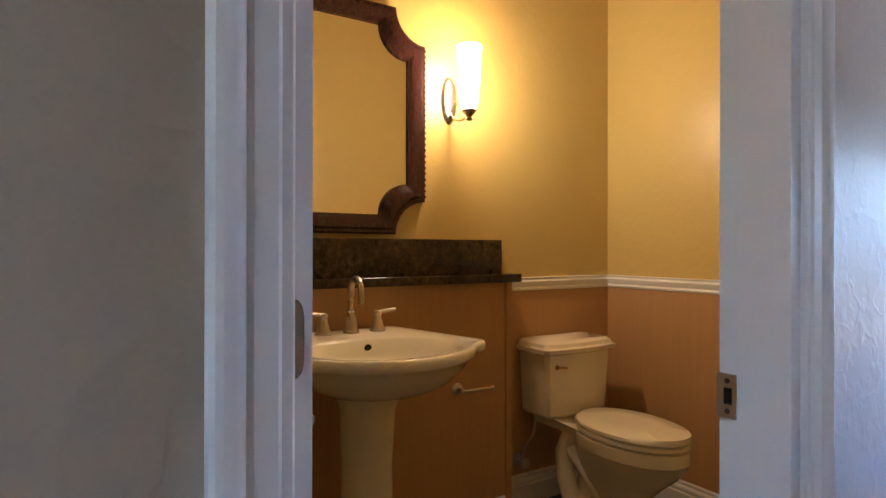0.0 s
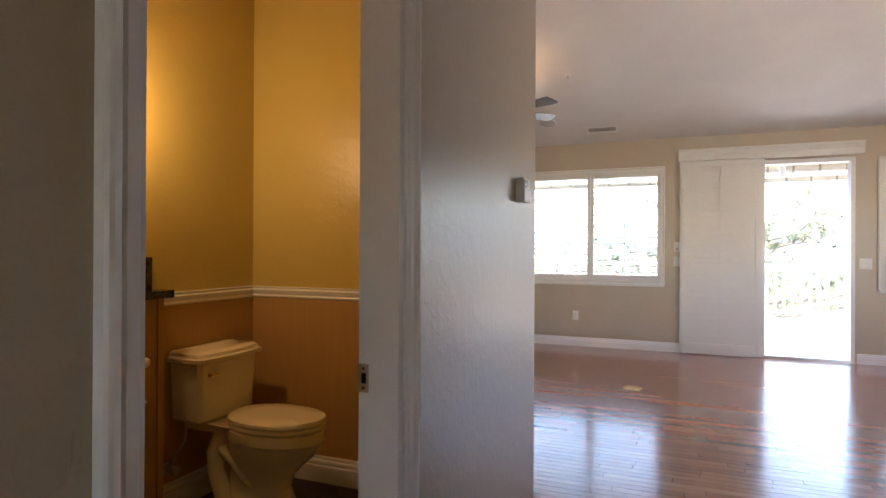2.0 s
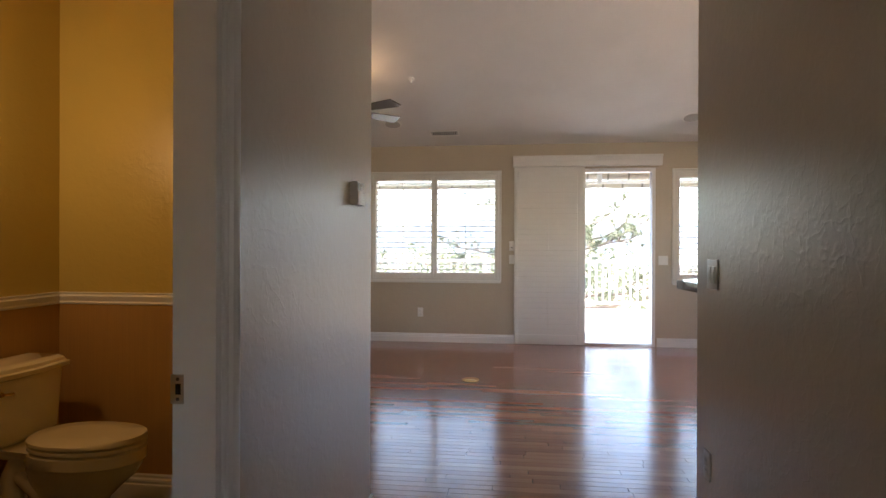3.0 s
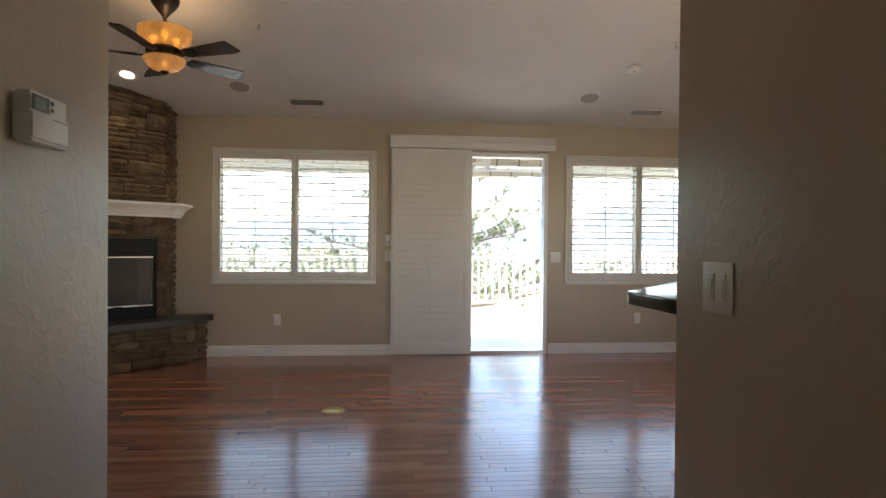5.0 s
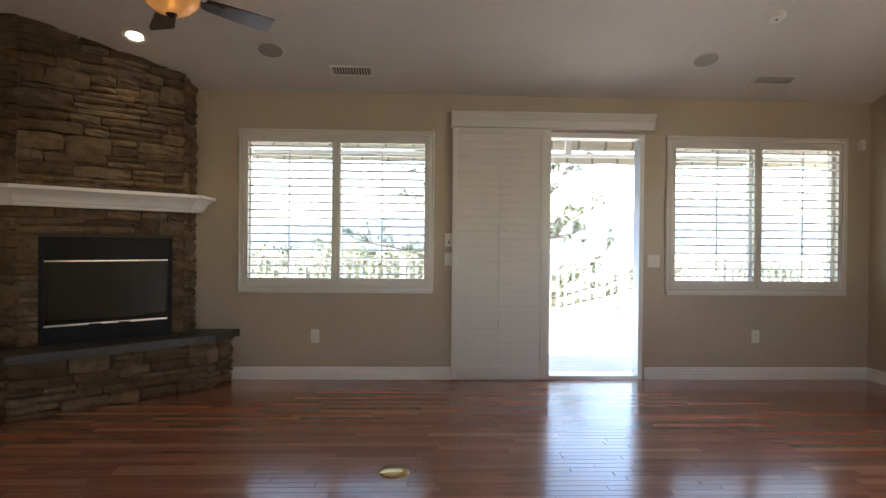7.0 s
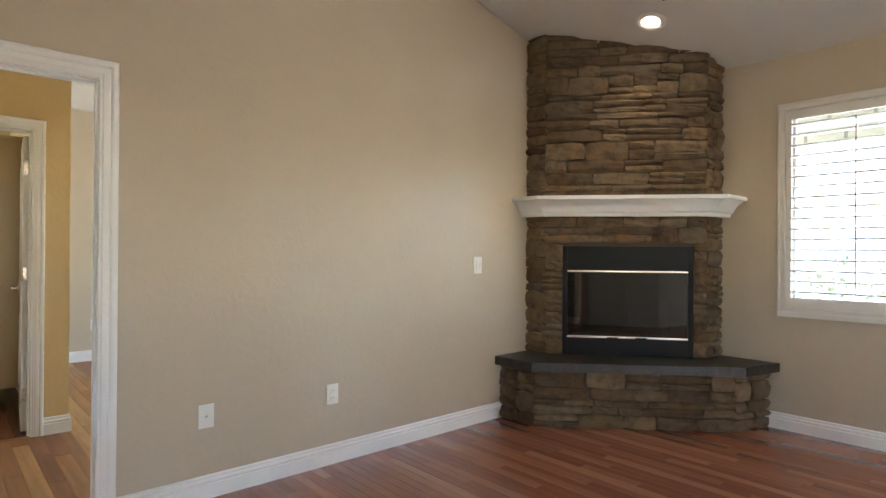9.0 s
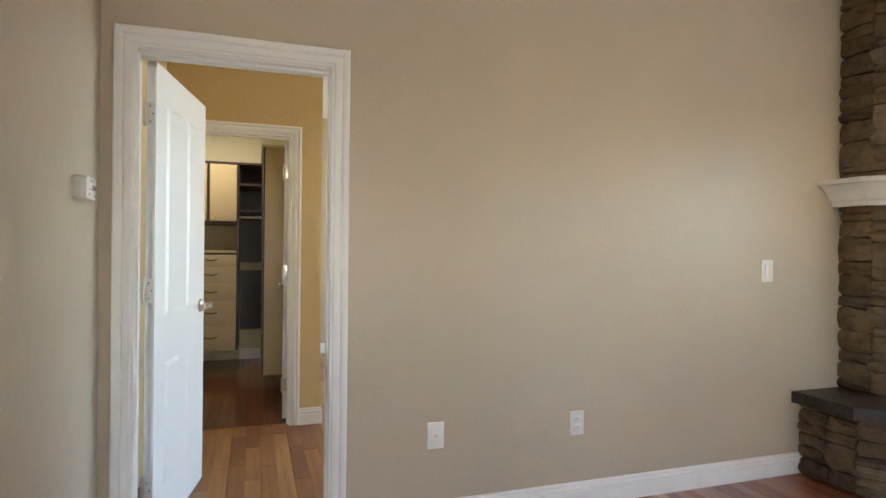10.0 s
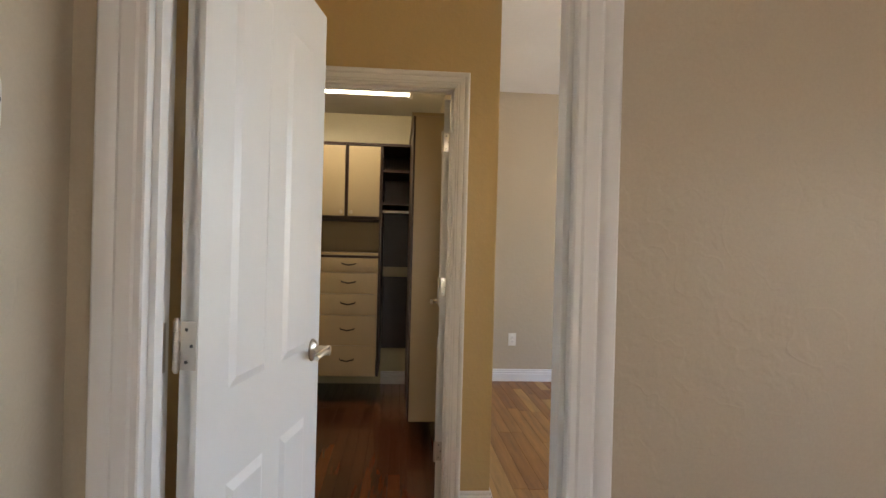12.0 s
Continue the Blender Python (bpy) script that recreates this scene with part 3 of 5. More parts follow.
def shutter_door():
    s = thing("sliding_shutter_panel", "closed white louvred shutter panel hung before the glass door", "shutter", (WX - 0.055, 0, 0.012))
    y0, y1, z1 = -0.935, -0.092, 2.245
    bm = bmesh.new()
    box(bm, 0, 0.03, y0, y0 + 0.05, 0, z1, 0.002)
    box(bm, 0, 0.03, y1 - 0.05, y1, 0, z1, 0.002)
    box(bm, 0.001, 0.029, y0 + 0.05, y1 - 0.05, z1 - 0.055, z1, 0.002)
    box(bm, 0.001, 0.029, y0 + 0.05, y1 - 0.05, 0, 0.12, 0.002)
    part("shutter_frame", bm, M_SHUTTER, s)
    part("frame_back_edge", boxed(0.034, 0.05, y0 - 0.045, y0 + 0.02, 0.0, z1, 0.002), M_SHUTTER, s)
    lo, hi, n = 0.122, z1 - 0.057, 31
    step = (hi - lo) / n
    prof = [(-0.0045, -step * 0.54), (0.0045, -step * 0.54), (0.0045, step * 0.54), (-0.0045, step * 0.54)]
    lm = loft([[(p, yy, q) for p, q in prof] for yy in (y0 + 0.051, y1 - 0.051)])
    bmesh.ops.bevel(lm, geom=list(lm.edges), offset=0.0018, segments=1, affect="EDGES")
    first = part("louver", lm, M_SHUTTER, s)
    for k in range(n):
        ob = first if k == 0 else first.copy()
        if k:
            scene.collection.objects.link(ob)
        ob.location = (0.014, 0, lo + (k + 0.5) * step)
        ob.rotation_euler = (0, radians(3.5), 0)
    part("tilt_rod", boxed(-0.004, 0.004, -0.524, -0.514, 0.16, z1 - 0.06, 0.002), M_SHUTTER, s)
    return s


shutter_door()

_v = thing("door_valance", "white crown-moulded wooden valance above the sliding door", "valance", (0, 0, 0))
_prof = [(0.0, 2.262), (0.075, 2.262), (0.078, 2.30), (0.080, 2.325), (0.088, 2.335), (0.092, 2.352), (0.104, 2.368), (0.112, 2.376), (0.112, 2.392), (0.0, 2.392)]
part("valance_board", sweep(_prof, [(WX - 0.001, -0.0755), (WX - 0.001, -1.905)]), M_SHUTTER, _v, "", 25)


# ---- fireplace ----
COL = [(6.20, LY), (6.20, 3.06), (6.90, 2.20), (WX, 2.20)]
HEARTH = [(5.91, LY), (5.91, 2.93), (6.82, 1.97), (WX, 1.875)]
HEARTH_TOP = [(5.83, LY), (5.83, 2.89), (6.79, 1.875), (WX, 1.785)]
HZ = 0.45


def stone_mesh(seed):
    rng = random.Random(seed)
    bm = bmesh.new()
    bmesh.ops.create_cube(bm, size=1)
    es = [e for e in bm.edges if abs(e.verts[0].co.x - e.verts[1].co.x) > 0.5 or abs(e.verts[0].co.z - e.verts[1].co.z) > 0.5]
    bmesh.ops.subdivide_edges(bm, edges=es, cuts=2, use_grid_fill=True)
    for v in bm.verts:
        ex, ez = abs(v.co.x) > 0.45, abs(v.co.z) > 0.45
        if v.co.y < 0:
            v.co.y += 0.22 * rng.random() + (0.16 if ex or ez else 0.0) + (0.12 if ex and ez else 0.0)
        v.co.x += rng.uniform(-0.03, 0.03)
        v.co.z += rng.uniform(-0.09, 0.06)
        if ex and ez:
            v.co.x *= 0.96
            v.co.z *= 0.90
    for f in bm.faces:
        f.smooth = False
    me = bpy.data.meshes.new("stone")
    bm.to_mesh(me)
    bm.free()
    me.materials.append(M_STONE)
    return me


STONES = [stone_mesh(40 + k) for k in range(24)]


def lay_stones(parent, a, b, z0, top, seed, holes=()):
    """Coursed ledgestone on the face from plan point a to b; outward is to the right of the way from b to a."""
    rng = random.Random(seed)
    a, b = Vector(a), Vector(b)
    length = (b - a).length
    d = (b - a).normalized()
    out = Vector((-d.y, d.x)) * -1
    ang = math.atan2(d.y, d.x)
    z = z0
    while True:
        h = rng.choice([0.045, 0.06, 0.075, 0.09, 0.115, 0.135])
        u = -rng.random() * 0.03
        while u < length - 0.01:
            w = rng.uniform(0.15, 0.44) if length > 0.4 else rng.uniform(0.09, 0.22)
            if length - u - w < 0.09:
                w = length - u + 0.015
            split = rng.random() < 0.4 and h > 0.085
            cut = rng.uniform(0.35, 0.65) * h
            for zz, hh in (((z, cut), (z + cut, h - cut)) if split else ((z, h),)):
                cu, cz = u + w / 2, zz + hh / 2
                cx, cy = a.x + d.x * cu, a.y + d.y * cu
                lim = top(cx, cy) + (0.09 if z0 > 0 else 0.02)
                if zz + 0.03 > lim:
                    continue
                hh = min(hh, lim - zz)
                cz = zz + hh / 2
                lo, hi = u, u + w
                blocked = False
                for h0, h1, k0, k1 in holes:
                    if zz + hh > k0 + 0.015 and zz < k1 - 0.015:
                        if lo >= h0 - 0.02 and hi <= h1 + 0.02:
                            blocked = True
                        elif lo < h0 < hi:
                            hi = h0
                        elif lo < h1 < hi:
                            lo = h1
                if blocked or hi - lo < 0.03:
                    continue
                m = (lo + hi) / 2
                px, py = a.x + d.x * m + out.x * 0.012, a.y + d.y * m + out.y * 0.012
                ob = new("stone", rng.choice(STONES))
                ob.parent = parent
                ob.location = (px, py, cz)
                ob.rotation_euler = (0, radians(rng.uniform(-1.8, 1.8)), ang)
                ob.scale = (hi - lo - 0.006, rng.uniform(0.055, 0.085), hh - 0.005)
            u += w
        z += h
        if z > 3.2 or z > max(top(a.x, a.y), top(b.x, b.y)):
            break


def fireplace():
    f = thing("corner_fireplace", "corner fireplace clad in brown ledgestone with raised hearth", "fireplace")
    # core, with the firebox left open in front
    fl, fr = Vector(COL[1]), Vector(COL[2])
    d = (fr - fl).normalized()
    n_in = Vector((-d.y, d.x))
    width = (fr - fl).length
    b0, b1, bz = 0.12, width - 0.075, 1.245
    p0, p1 = fl + d * b0, fl + d * b1
    q0, q1 = p0 + n_in * 0.4 + d * 0.08, p1 + n_in * 0.4 - d * 0.08
    corner = (WX - 0.001, LY - 0.001)
    bm = bmesh.new()
    low = [COL[0], COL[1], tuple(p0), tuple(q0), tuple(q1), tuple(p1), COL[2], COL[3], corner]
    prism([(min(x, WX - 0.001), min(y, LY - 0.001)) for x, y in low], HZ, bz, bm)
    prism([(min(x, WX - 0.001), min(y, LY - 0.001)) for x, y in (COL[0], COL[1], COL[2], COL[3], corner)], bz, lambda x, y: ceil_z(x) - 0.002, bm)
    core = part("chimney_core", bm, M_MORTAR, f)
    base = part("hearth_base", prism([(min(x, WX - 0.001), min(y, LY - 0.001)) for x, y in HEARTH + [corner]], 0.0, HZ - 0.06), M_MORTAR, f)

    def ceil_top(x, y):
        return ceil_z(x) + 0.01

    lay_stones(core, COL[0], COL[1], HZ, ceil_top, 3)
    lay_stones(core, COL[1], COL[2], HZ, ceil_top, 5, [(b0, b1, HZ, bz)])
    lay_stones(core, COL[2], COL[3], HZ, ceil_top, 7)
    for k in range(3):
        lay_stones(base, HEARTH[k], HEARTH[k + 1], 0.0, lambda x, y: HZ - 0.045, 11 + k)
    slab = prism([(min(x, WX - 0.001), min(y, LY - 0.001)) for x, y in HEARTH_TOP + [corner]], HZ - 0.062, HZ, None, 0.008)
    bmesh.ops.triangulate(slab, faces=[g for g in slab.faces if len(g.verts) > 4])
    part("hearth_slab", slab, M_HEARTH, f, "dark polished stone hearth slab")
    # mantel shelf
    prof = [(0.0, 1.462), (0.085, 1.462), (0.09, 1.485), (0.105, 1.492), (0.115, 1.515), (0.14, 1.545), (0.165, 1.562), (0.175, 1.572), (0.20, 1.576), (0.20, 1.602), (0.0, 1.602)]
    path = [(min(x, WX - 0.002), min(y, LY - 0.002)) for x, y in COL]
    part("mantel_shelf", sweep(prof, path), M_TRIM, f, "white crown-moulded mantel shelf", 25)
    # firebox: black surround, two glass doors with bright rails
    box_ob = new("firebox")
    box_ob.parent = f
    ang = math.atan2(d.y, d.x)
    box_ob.location = (p0.x, p0.y, HZ)
    box_ob.rotation_euler = (0, 0, ang)
    w, h = b1 - b0, bz - HZ
    bm = bmesh.new()
    box(bm, 0, 0.034, -0.012, 0.03, 0, h, 0.003)
    box(bm, w - 0.034, w, -0.012, 0.03, 0, h, 0.003)
    box(bm, 0.034, w - 0.034, -0.012, 0.03, h - 0.175, h, 0.003)
    box(bm, 0.034, w - 0.034, -0.012, 0.03, 0, 0.125, 0.003)
    part("surround", bm, M_BLACK, box_ob)
    bm = bmesh.new()
    box(bm, 0.045, w - 0.045, 0.36, 0.37, 0.1, h - 0.15)
    box(bm, 0.03, 0.05, 0.03, 0.36, 0.1, h - 0.15)
    box(bm, w - 0.05, w - 0.03, 0.03, 0.36, 0.1, h - 0.15)
    box(bm, 0.045, w - 0.045, 0.03, 0.36, 0.09, 0.11)
    part("lining", bm, M_SOOT, box_ob)
    for k in range(2):
        x0 = 0.037 + k * (w / 2 - 0.036)
        x1 = x0 + w / 2 - 0.039
        part("glass_door", boxed(x0, x1, -0.004, 0.002, 0.135, h - 0.185), M_FIREGLASS, box_ob)
        part("top_rail", boxed(x0 - 0.004, x1 + 0.004, -0.014, 0.0, h - 0.188, h - 0.177, 0.003), M_RAIL, box_ob, "bright metal rail")
        part("bottom_rail", boxed(x0 - 0.004, x1 + 0.004, -0.014, 0.0, 0.126, 0.138, 0.003), M_RAIL, box_ob, "bright metal rail")
        cx = w / 2 + (-0.10 if k == 0 else 0.10)
        part("door_pull", boxed(cx - 0.04, cx + 0.04, -0.03, -0.014, 0.118, 0.136, 0.004), M_BLACK, box_ob)
    return f


fireplace()


# ---- ceiling fixtures ----
TILT_C = math.degrees(math.atan(SLOPE))


def on_ceiling(name, label, category, x, y, group=""):
    t = new(name)
    t.matrix_world = Matrix.Translation((x, y, ceil_z(x) - 0.001)) @ pose(0, 0, 0, 0, TILT_C, 0)
    return tagged(t, label, category, group)


def speaker(x, y):
    s = on_ceiling("ceiling_speaker", "round flush grey-white ceiling speaker", "speaker", x, y, "ceiling speakers")
    part("rim", turn([(0.104, 0), (0.106, -0.004), (0.100, -0.008), (0.094, -0.005)], 40), M_PLASTIC, s)
    part("grille", turn([(0.094, -0.001), (0.094, -0.0055), (0.05, -0.0075), (0.001, -0.008)], 40), M_GRILLE, s)


def vent(x, y):
    v = on_ceiling("ceiling_vent", "white slotted air vent in the ceiling", "vent", x, y, "ceiling vents")
    bm = bmesh.new()
    box(bm, -0.075, -0.055, -0.18, 0.18, -0.008, 0.0, 0.002)
    box(bm, 0.055, 0.075, -0.18, 0.18, -0.008, 0.0, 0.002)
    box(bm, -0.055, 0.055, -0.18, -0.16, -0.008, 0.0, 0.002)
    box(bm, -0.055, 0.055, 0.16, 0.18, -0.008, 0.0, 0.002)
    part("frame", bm, M_PLASTIC, v)
    part("backing", boxed(-0.055, 0.055, -0.16, 0.16, -0.0015, -0.0005), M_DARKPLASTIC, v)
    first = part("slat", boxed(-0.054, 0.054, -0.003, 0.003, -0.007, -0.001), M_PLASTIC, v)
    for k in range(14):
        ob = first if k == 0 else first.copy()
        if k:
            scene.collection.objects.link(ob)
        ob.location = (0, -0.148 + k * 0.0228, 0)


for _y in (1.37, -2.09):
    speaker(6.525, _y)
for _y in (0.77, -2.812):
    vent(6.785, _y)
_s = on_ceiling("smoke_detector", "round white smoke detector on the ceiling", "detector", 5.985, -2.319)
part("body", turn([(0.062, 0), (0.062, -0.018), (0.05, -0.03), (0.02, -0.034), (0.001, -0.034)], 32), M_PLASTIC, _s)
part("indicator", turn([(0.01, -0.033), (0.01, -0.037), (0.001, -0.038)], 12), M_DARKPLASTIC, _s)


def sprinkler(x, y):
    s = on_ceiling("fire_sprinkler", "small white pendent fire sprinkler head", "sprinkler", x, y, "fire sprinklers")
    part("escutcheon", turn([(0.036, 0), (0.034, -0.006), (0.014, -0.012), (0.001, -0.012)], 24), M_PLASTIC, s)
    part("head", turn([(0.009, -0.01), (0.009, -0.03), (0.005, -0.035), (0.005, -0.045), (0.016, -0.046), (0.016, -0.049), (0.001, -0.049)], 16), M_STEEL, s)


sprinkler(5.60, -2.522)
sprinkler(5.572, 0.975)

_c = on_ceiling("recessed_light", "lit recessed can light with white trim", "ceiling light", 6.385, 2.34)
part("trim_ring", turn([(0.100, 0), (0.101, -0.006), (0.088, -0.012), (0.070, -0.010), (0.058, -0.002)], 40), M_PLASTIC, _c)
M_CAN = glow("can_lamp_glass", (1.0, 0.86, 0.66), 2.5)
part("lamp_face", turn([(0.056, -0.001), (0.056, -0.004), (0.035, -0.008), (0.001, -0.010)], 32), M_CAN, _c, "glowing warm lamp")
_l = lamp("can_light", "SPOT", (6.385, 2.34, ceil_z(6.385) - 0.03), CAN_W, (1.0, 0.80, 0.55), (6.35, 2.32, 0), 0.06)
_l.data.spot_size, _l.data.spot_blend = radians(110), 0.8


# ---- ceiling fan ----
def ceiling_fan():
    f = thing("ceiling_fan", "five-blade dark wood ceiling fan with amber glass bowls, lit", "fan", (5.17, 1.545, -0.06))
    top = ceil_z(5.17) + 0.06
    can = turn([(0.001, 0.03), (0.066, 0.03), (0.072, -0.06), (0.094, -0.085), (0.100, -0.115), (0.090, -0.15), (0.058, -0.19), (0.030, -0.222), (0.016, -0.245), (0.001, -0.245)], 36)
    ob = part("canopy", can, M_BRONZE, f)
    ob.location = (0, 0, top)
    part("downrod", tube([(0, 0, top - 0.24), (0, 0, 2.632)], 0.013, 12), M_BRONZE, f)
    bowl = alabaster("amber_glass_upper", (0.62, 0.31, 0.08), 0.085, 0.22)
    part("upper_bowl", turn([(0.10, 2.678), (0.150, 2.695), (0.172, 2.728), (0.182, 2.774), (0.180, 2.804), (0.175, 2.804), (0.176, 2.774), (0.166, 2.732), (0.145, 2.700), (0.10, 2.684)], 48), bowl, f, "upturned amber glass bowl, lit", 60)
    for k in range(3):
        a = radians(200 + 120 * k)
        part("bulb", turn([(0.001, 2.703), (0.012, 2.705), (0.014, 2.724), (0.026, 2.749), (0.024, 2.770), (0.001, 2.783)], 16, None, (0.085 * math.cos(a), 0.085 * math.sin(a), 0)), M_BULB, f, "glowing warm bulb", 60)
    part("motor", turn([(0.02, 2.594), (0.10, 2.598), (0.125, 2.619), (0.125, 2.653), (0.10, 2.675), (0.02, 2.682)], 40), M_BRONZE, f)
    bowl2 = alabaster("amber_glass_lower", (0.60, 0.30, 0.10), 0.075, 0.18)
    part("lower_bowl", turn([(0.001, 2.504), (0.04, 2.506), (0.09, 2.522), (0.128, 2.556), (0.145, 2.591), (0.142, 2.598), (0.138, 2.591), (0.122, 2.558), (0.086, 2.527), (0.04, 2.511), (0.001, 2.508)], 48), bowl2, f, "amber glass bowl, lit", 60)
    part("bulb", turn([(0.001, 2.594), (0.012, 2.590), (0.014, 2.573), (0.024, 2.556), (0.022, 2.539), (0.001, 2.531)], 16), M_BULB, f, "glowing warm bulb", 60)
    part("finial", turn([(0.001, 2.482), (0.012, 2.484), (0.02, 2.491), (0.028, 2.500), (0.032, 2.507), (0.001, 2.510)], 24), M_BRONZE, f)
    # one blade with its arm, turned round five times
    rings = []
    for r, wl, wr in ((0.18, 0.043, 0.043), (0.22, 0.052, 0.052), (0.40, 0.064, 0.064), (0.56, 0.074, 0.072), (0.59, 0.076, 0.058)):
        rings.append([(r, -wl, -0.004), (r + (0.03 if r > 0.58 else 0), wr, -0.004), (r + (0.03 if r > 0.58 else 0), wr, 0.004), (r, -wl, 0.004)])
    bl = loft(rings)
    arm = bmesh.new()
    loft([[(0.10, -0.022, -0.012), (0.10, 0.022, -0.012), (0.10, 0.022, 0.008), (0.10, -0.022, 0.008)],
          [(0.17, -0.016, -0.012), (0.17, 0.016, -0.012), (0.17, 0.016, -0.002), (0.17, -0.016, -0.002)],
          [(0.22, -0.045, -0.012), (0.22, 0.045, -0.012), (0.22, 0.045, -0.005), (0.22, -0.045, -0.005)],
          [(0.29, -0.03, -0.010), (0.29, 0.03, -0.010), (0.29, 0.03, -0.005), (0.29, -0.03, -0.005)]], arm)
    first = part("blade", bl, M_BLADE, f)
    arm_ob = part("blade_arm", arm, M_BRONZE, first)
    for k in range(5):
        if k:
            ob = first.copy()
            scene.collection.objects.link(ob)
            ao = arm_ob.copy()
            scene.collection.objects.link(ao)
            ao.parent = ob
        else:
            ob = first
        ob.location = (0, 0, 2.618)
        ob.rotation_euler = (Matrix.Rotation(radians(-43 - 72 * k), 3, "Z") @ Matrix.Rotation(radians(-13), 3, "X")).to_euler()
    return f


ceiling_fan()
for _dx, _dy in ((0.09, 0.06), (-0.09, -0.06)):
    lamp("fan_bulb_light", "POINT", (5.17 + _dx, 1.545 + _dy, 2.80), FAN_W, (1.0, 0.72, 0.42), None, 0.05)

# ---- floor outlet ----
_f = thing("floor_outlet_cover", "round polished brass outlet cover set in the floor", "outlet cover", (5.05, 0.315, 0.0))
part("flange", turn([(0.082, 0.0), (0.082, 0.004), (0.074, 0.010), (0.062, 0.013), (0.001, 0.013)], 40), M_BRASS, _f)
part("lid", boxed(-0.045, 0.045, -0.05, 0.05, 0.012, 0.017, 0.003), M_BRASS, _f)


# ---- outlets and switches ----
def plate(name, label, category, place, axis, side, w, h, kind, group=""):
    """A wall plate. kind: outlet, rocker, toggle, cable or blank; side: the way it faces along the axis."""
    rz = {("y", -1): 0, ("y", 1): 180, ("x", -1): -90, ("x", 1): 90}[(axis, side)]
    t = thing(name, label, category, place, rz, group)
    part("plate", boxed(-w / 2, w / 2, -0.006, 0.0, -h / 2, h / 2, 0.0025), M_PLASTIC, t)
    if kind == "outlet":
        for s in (-1, 1):
            sock = part("socket", boxed(-0.017, 0.017, -0.009, -0.004, s * 0.02 - 0.0145, s * 0.02 + 0.0145, 0.003), M_PLASTIC, t)
            for dx in (-0.006, 0.006):
                part("slot", boxed(dx - 0.0012, dx + 0.0012, -0.0096, -0.0085, s * 0.02 - 0.004, s * 0.02 + 0.006), M_INK, sock)
    elif kind == "cable":
        part("jack", turn([(0.006, 0.004), (0.006, 0.012), (0.003, 0.012), (0.001, 0.016)], 14, axis="y"), M_STEEL, t)
    elif kind in ("rocker", "double"):
        for dx in ((0,) if kind == "rocker" else (-0.023, 0.023)):
            part("rocker", boxed(dx - 0.0165, dx + 0.0165, -0.010, -0.004, -0.033, 0.033, 0.003), M_PLASTIC, t)
            part("rocker_slider", boxed(dx + 0.009, dx + 0.013, -0.013, -0.009, -0.02, 0.02, 0.001), M_PLASTIC, t)
    return t


OUT = "white duplex wall outlet on a white plate"
plate("wall_outlet", OUT, "outlet", (WX, 1.121, 0.386), "x", -1, 0.072, 0.118, "outlet", "wall outlets")
plate("wall_outlet", OUT, "outlet", (WX, -2.894, 0.394), "x", -1, 0.072, 0.118, "outlet", "wall outlets")
plate("wall_outlet", OUT, "outlet", (4.488, LY, 0.391), "y", -1, 0.074, 0.112, "outlet", "wall outlets")
plate("wall_outlet", OUT, "outlet", (5.93, RY, 0.37), "y", 1, 0.072, 0.115, "outlet", "wall outlets")
plate("wall_outlet", OUT, "outlet", (2.19, HR, 0.35), "y", 1, 0.072, 0.115, "outlet", "wall outlets")
plate("wall_outlet", OUT, "outlet", (4.105, 7.5, 0.387), "y", -1, 0.072, 0.115, "outlet", "wall outlets")
plate("cable_outlet", "white wall plate with a coaxial cable jack", "outlet", (3.79, LY, 0.397), "y", -1, 0.074, 0.114, "cable")
plate("wall_switch", "white rocker switch beside the fireplace", "switch", (5.645, LY, 1.105), "y", -1, 0.078, 0.118, "rocker", "wall switches")
plate("wall_switch", "white rocker switch beside the sliding door", "switch", (WX, -0.065, 1.082), "x", -1, 0.072, 0.115, "rocker", "wall switches")
plate("wall_switch", "white blank switch plate beside the sliding door", "switch", (WX, -1.935, 1.080), "x", -1, 0.115, 0.115, "double", "wall switches")
plate("wall_switch", "white double switch plate at the hall's end", "switch", (2.135, HR, 1.125), "y", 1, 0.118, 0.118, "double", "wall switches")
_t = thing("alarm_keypad", "small white control box above a wall switch", "control", (WX, -0.065, 1.254), -90)
part("body", boxed(-0.034, 0.034, -0.028, 0.0, -0.06, 0.06, 0.004), M_PLASTIC, _t)
part("button", boxed(-0.008, 0.008, -0.031, -0.027, -0.03, -0.014, 0.001), M_DARKPLASTIC, _t)
_t = thing("wall_sensor", "small white alarm sensor high on the wall", "sensor", (WX, RY + 0.10, 2.165), -90)
part("body", boxed(-0.026, 0.026, -0.038, 0.0, -0.048, 0.048, 0.008), M_PLASTIC, _t)
part("lens", boxed(-0.017, 0.017, -0.041, -0.036, -0.03, 0.012, 0.003), M_SHUTTER, _t)


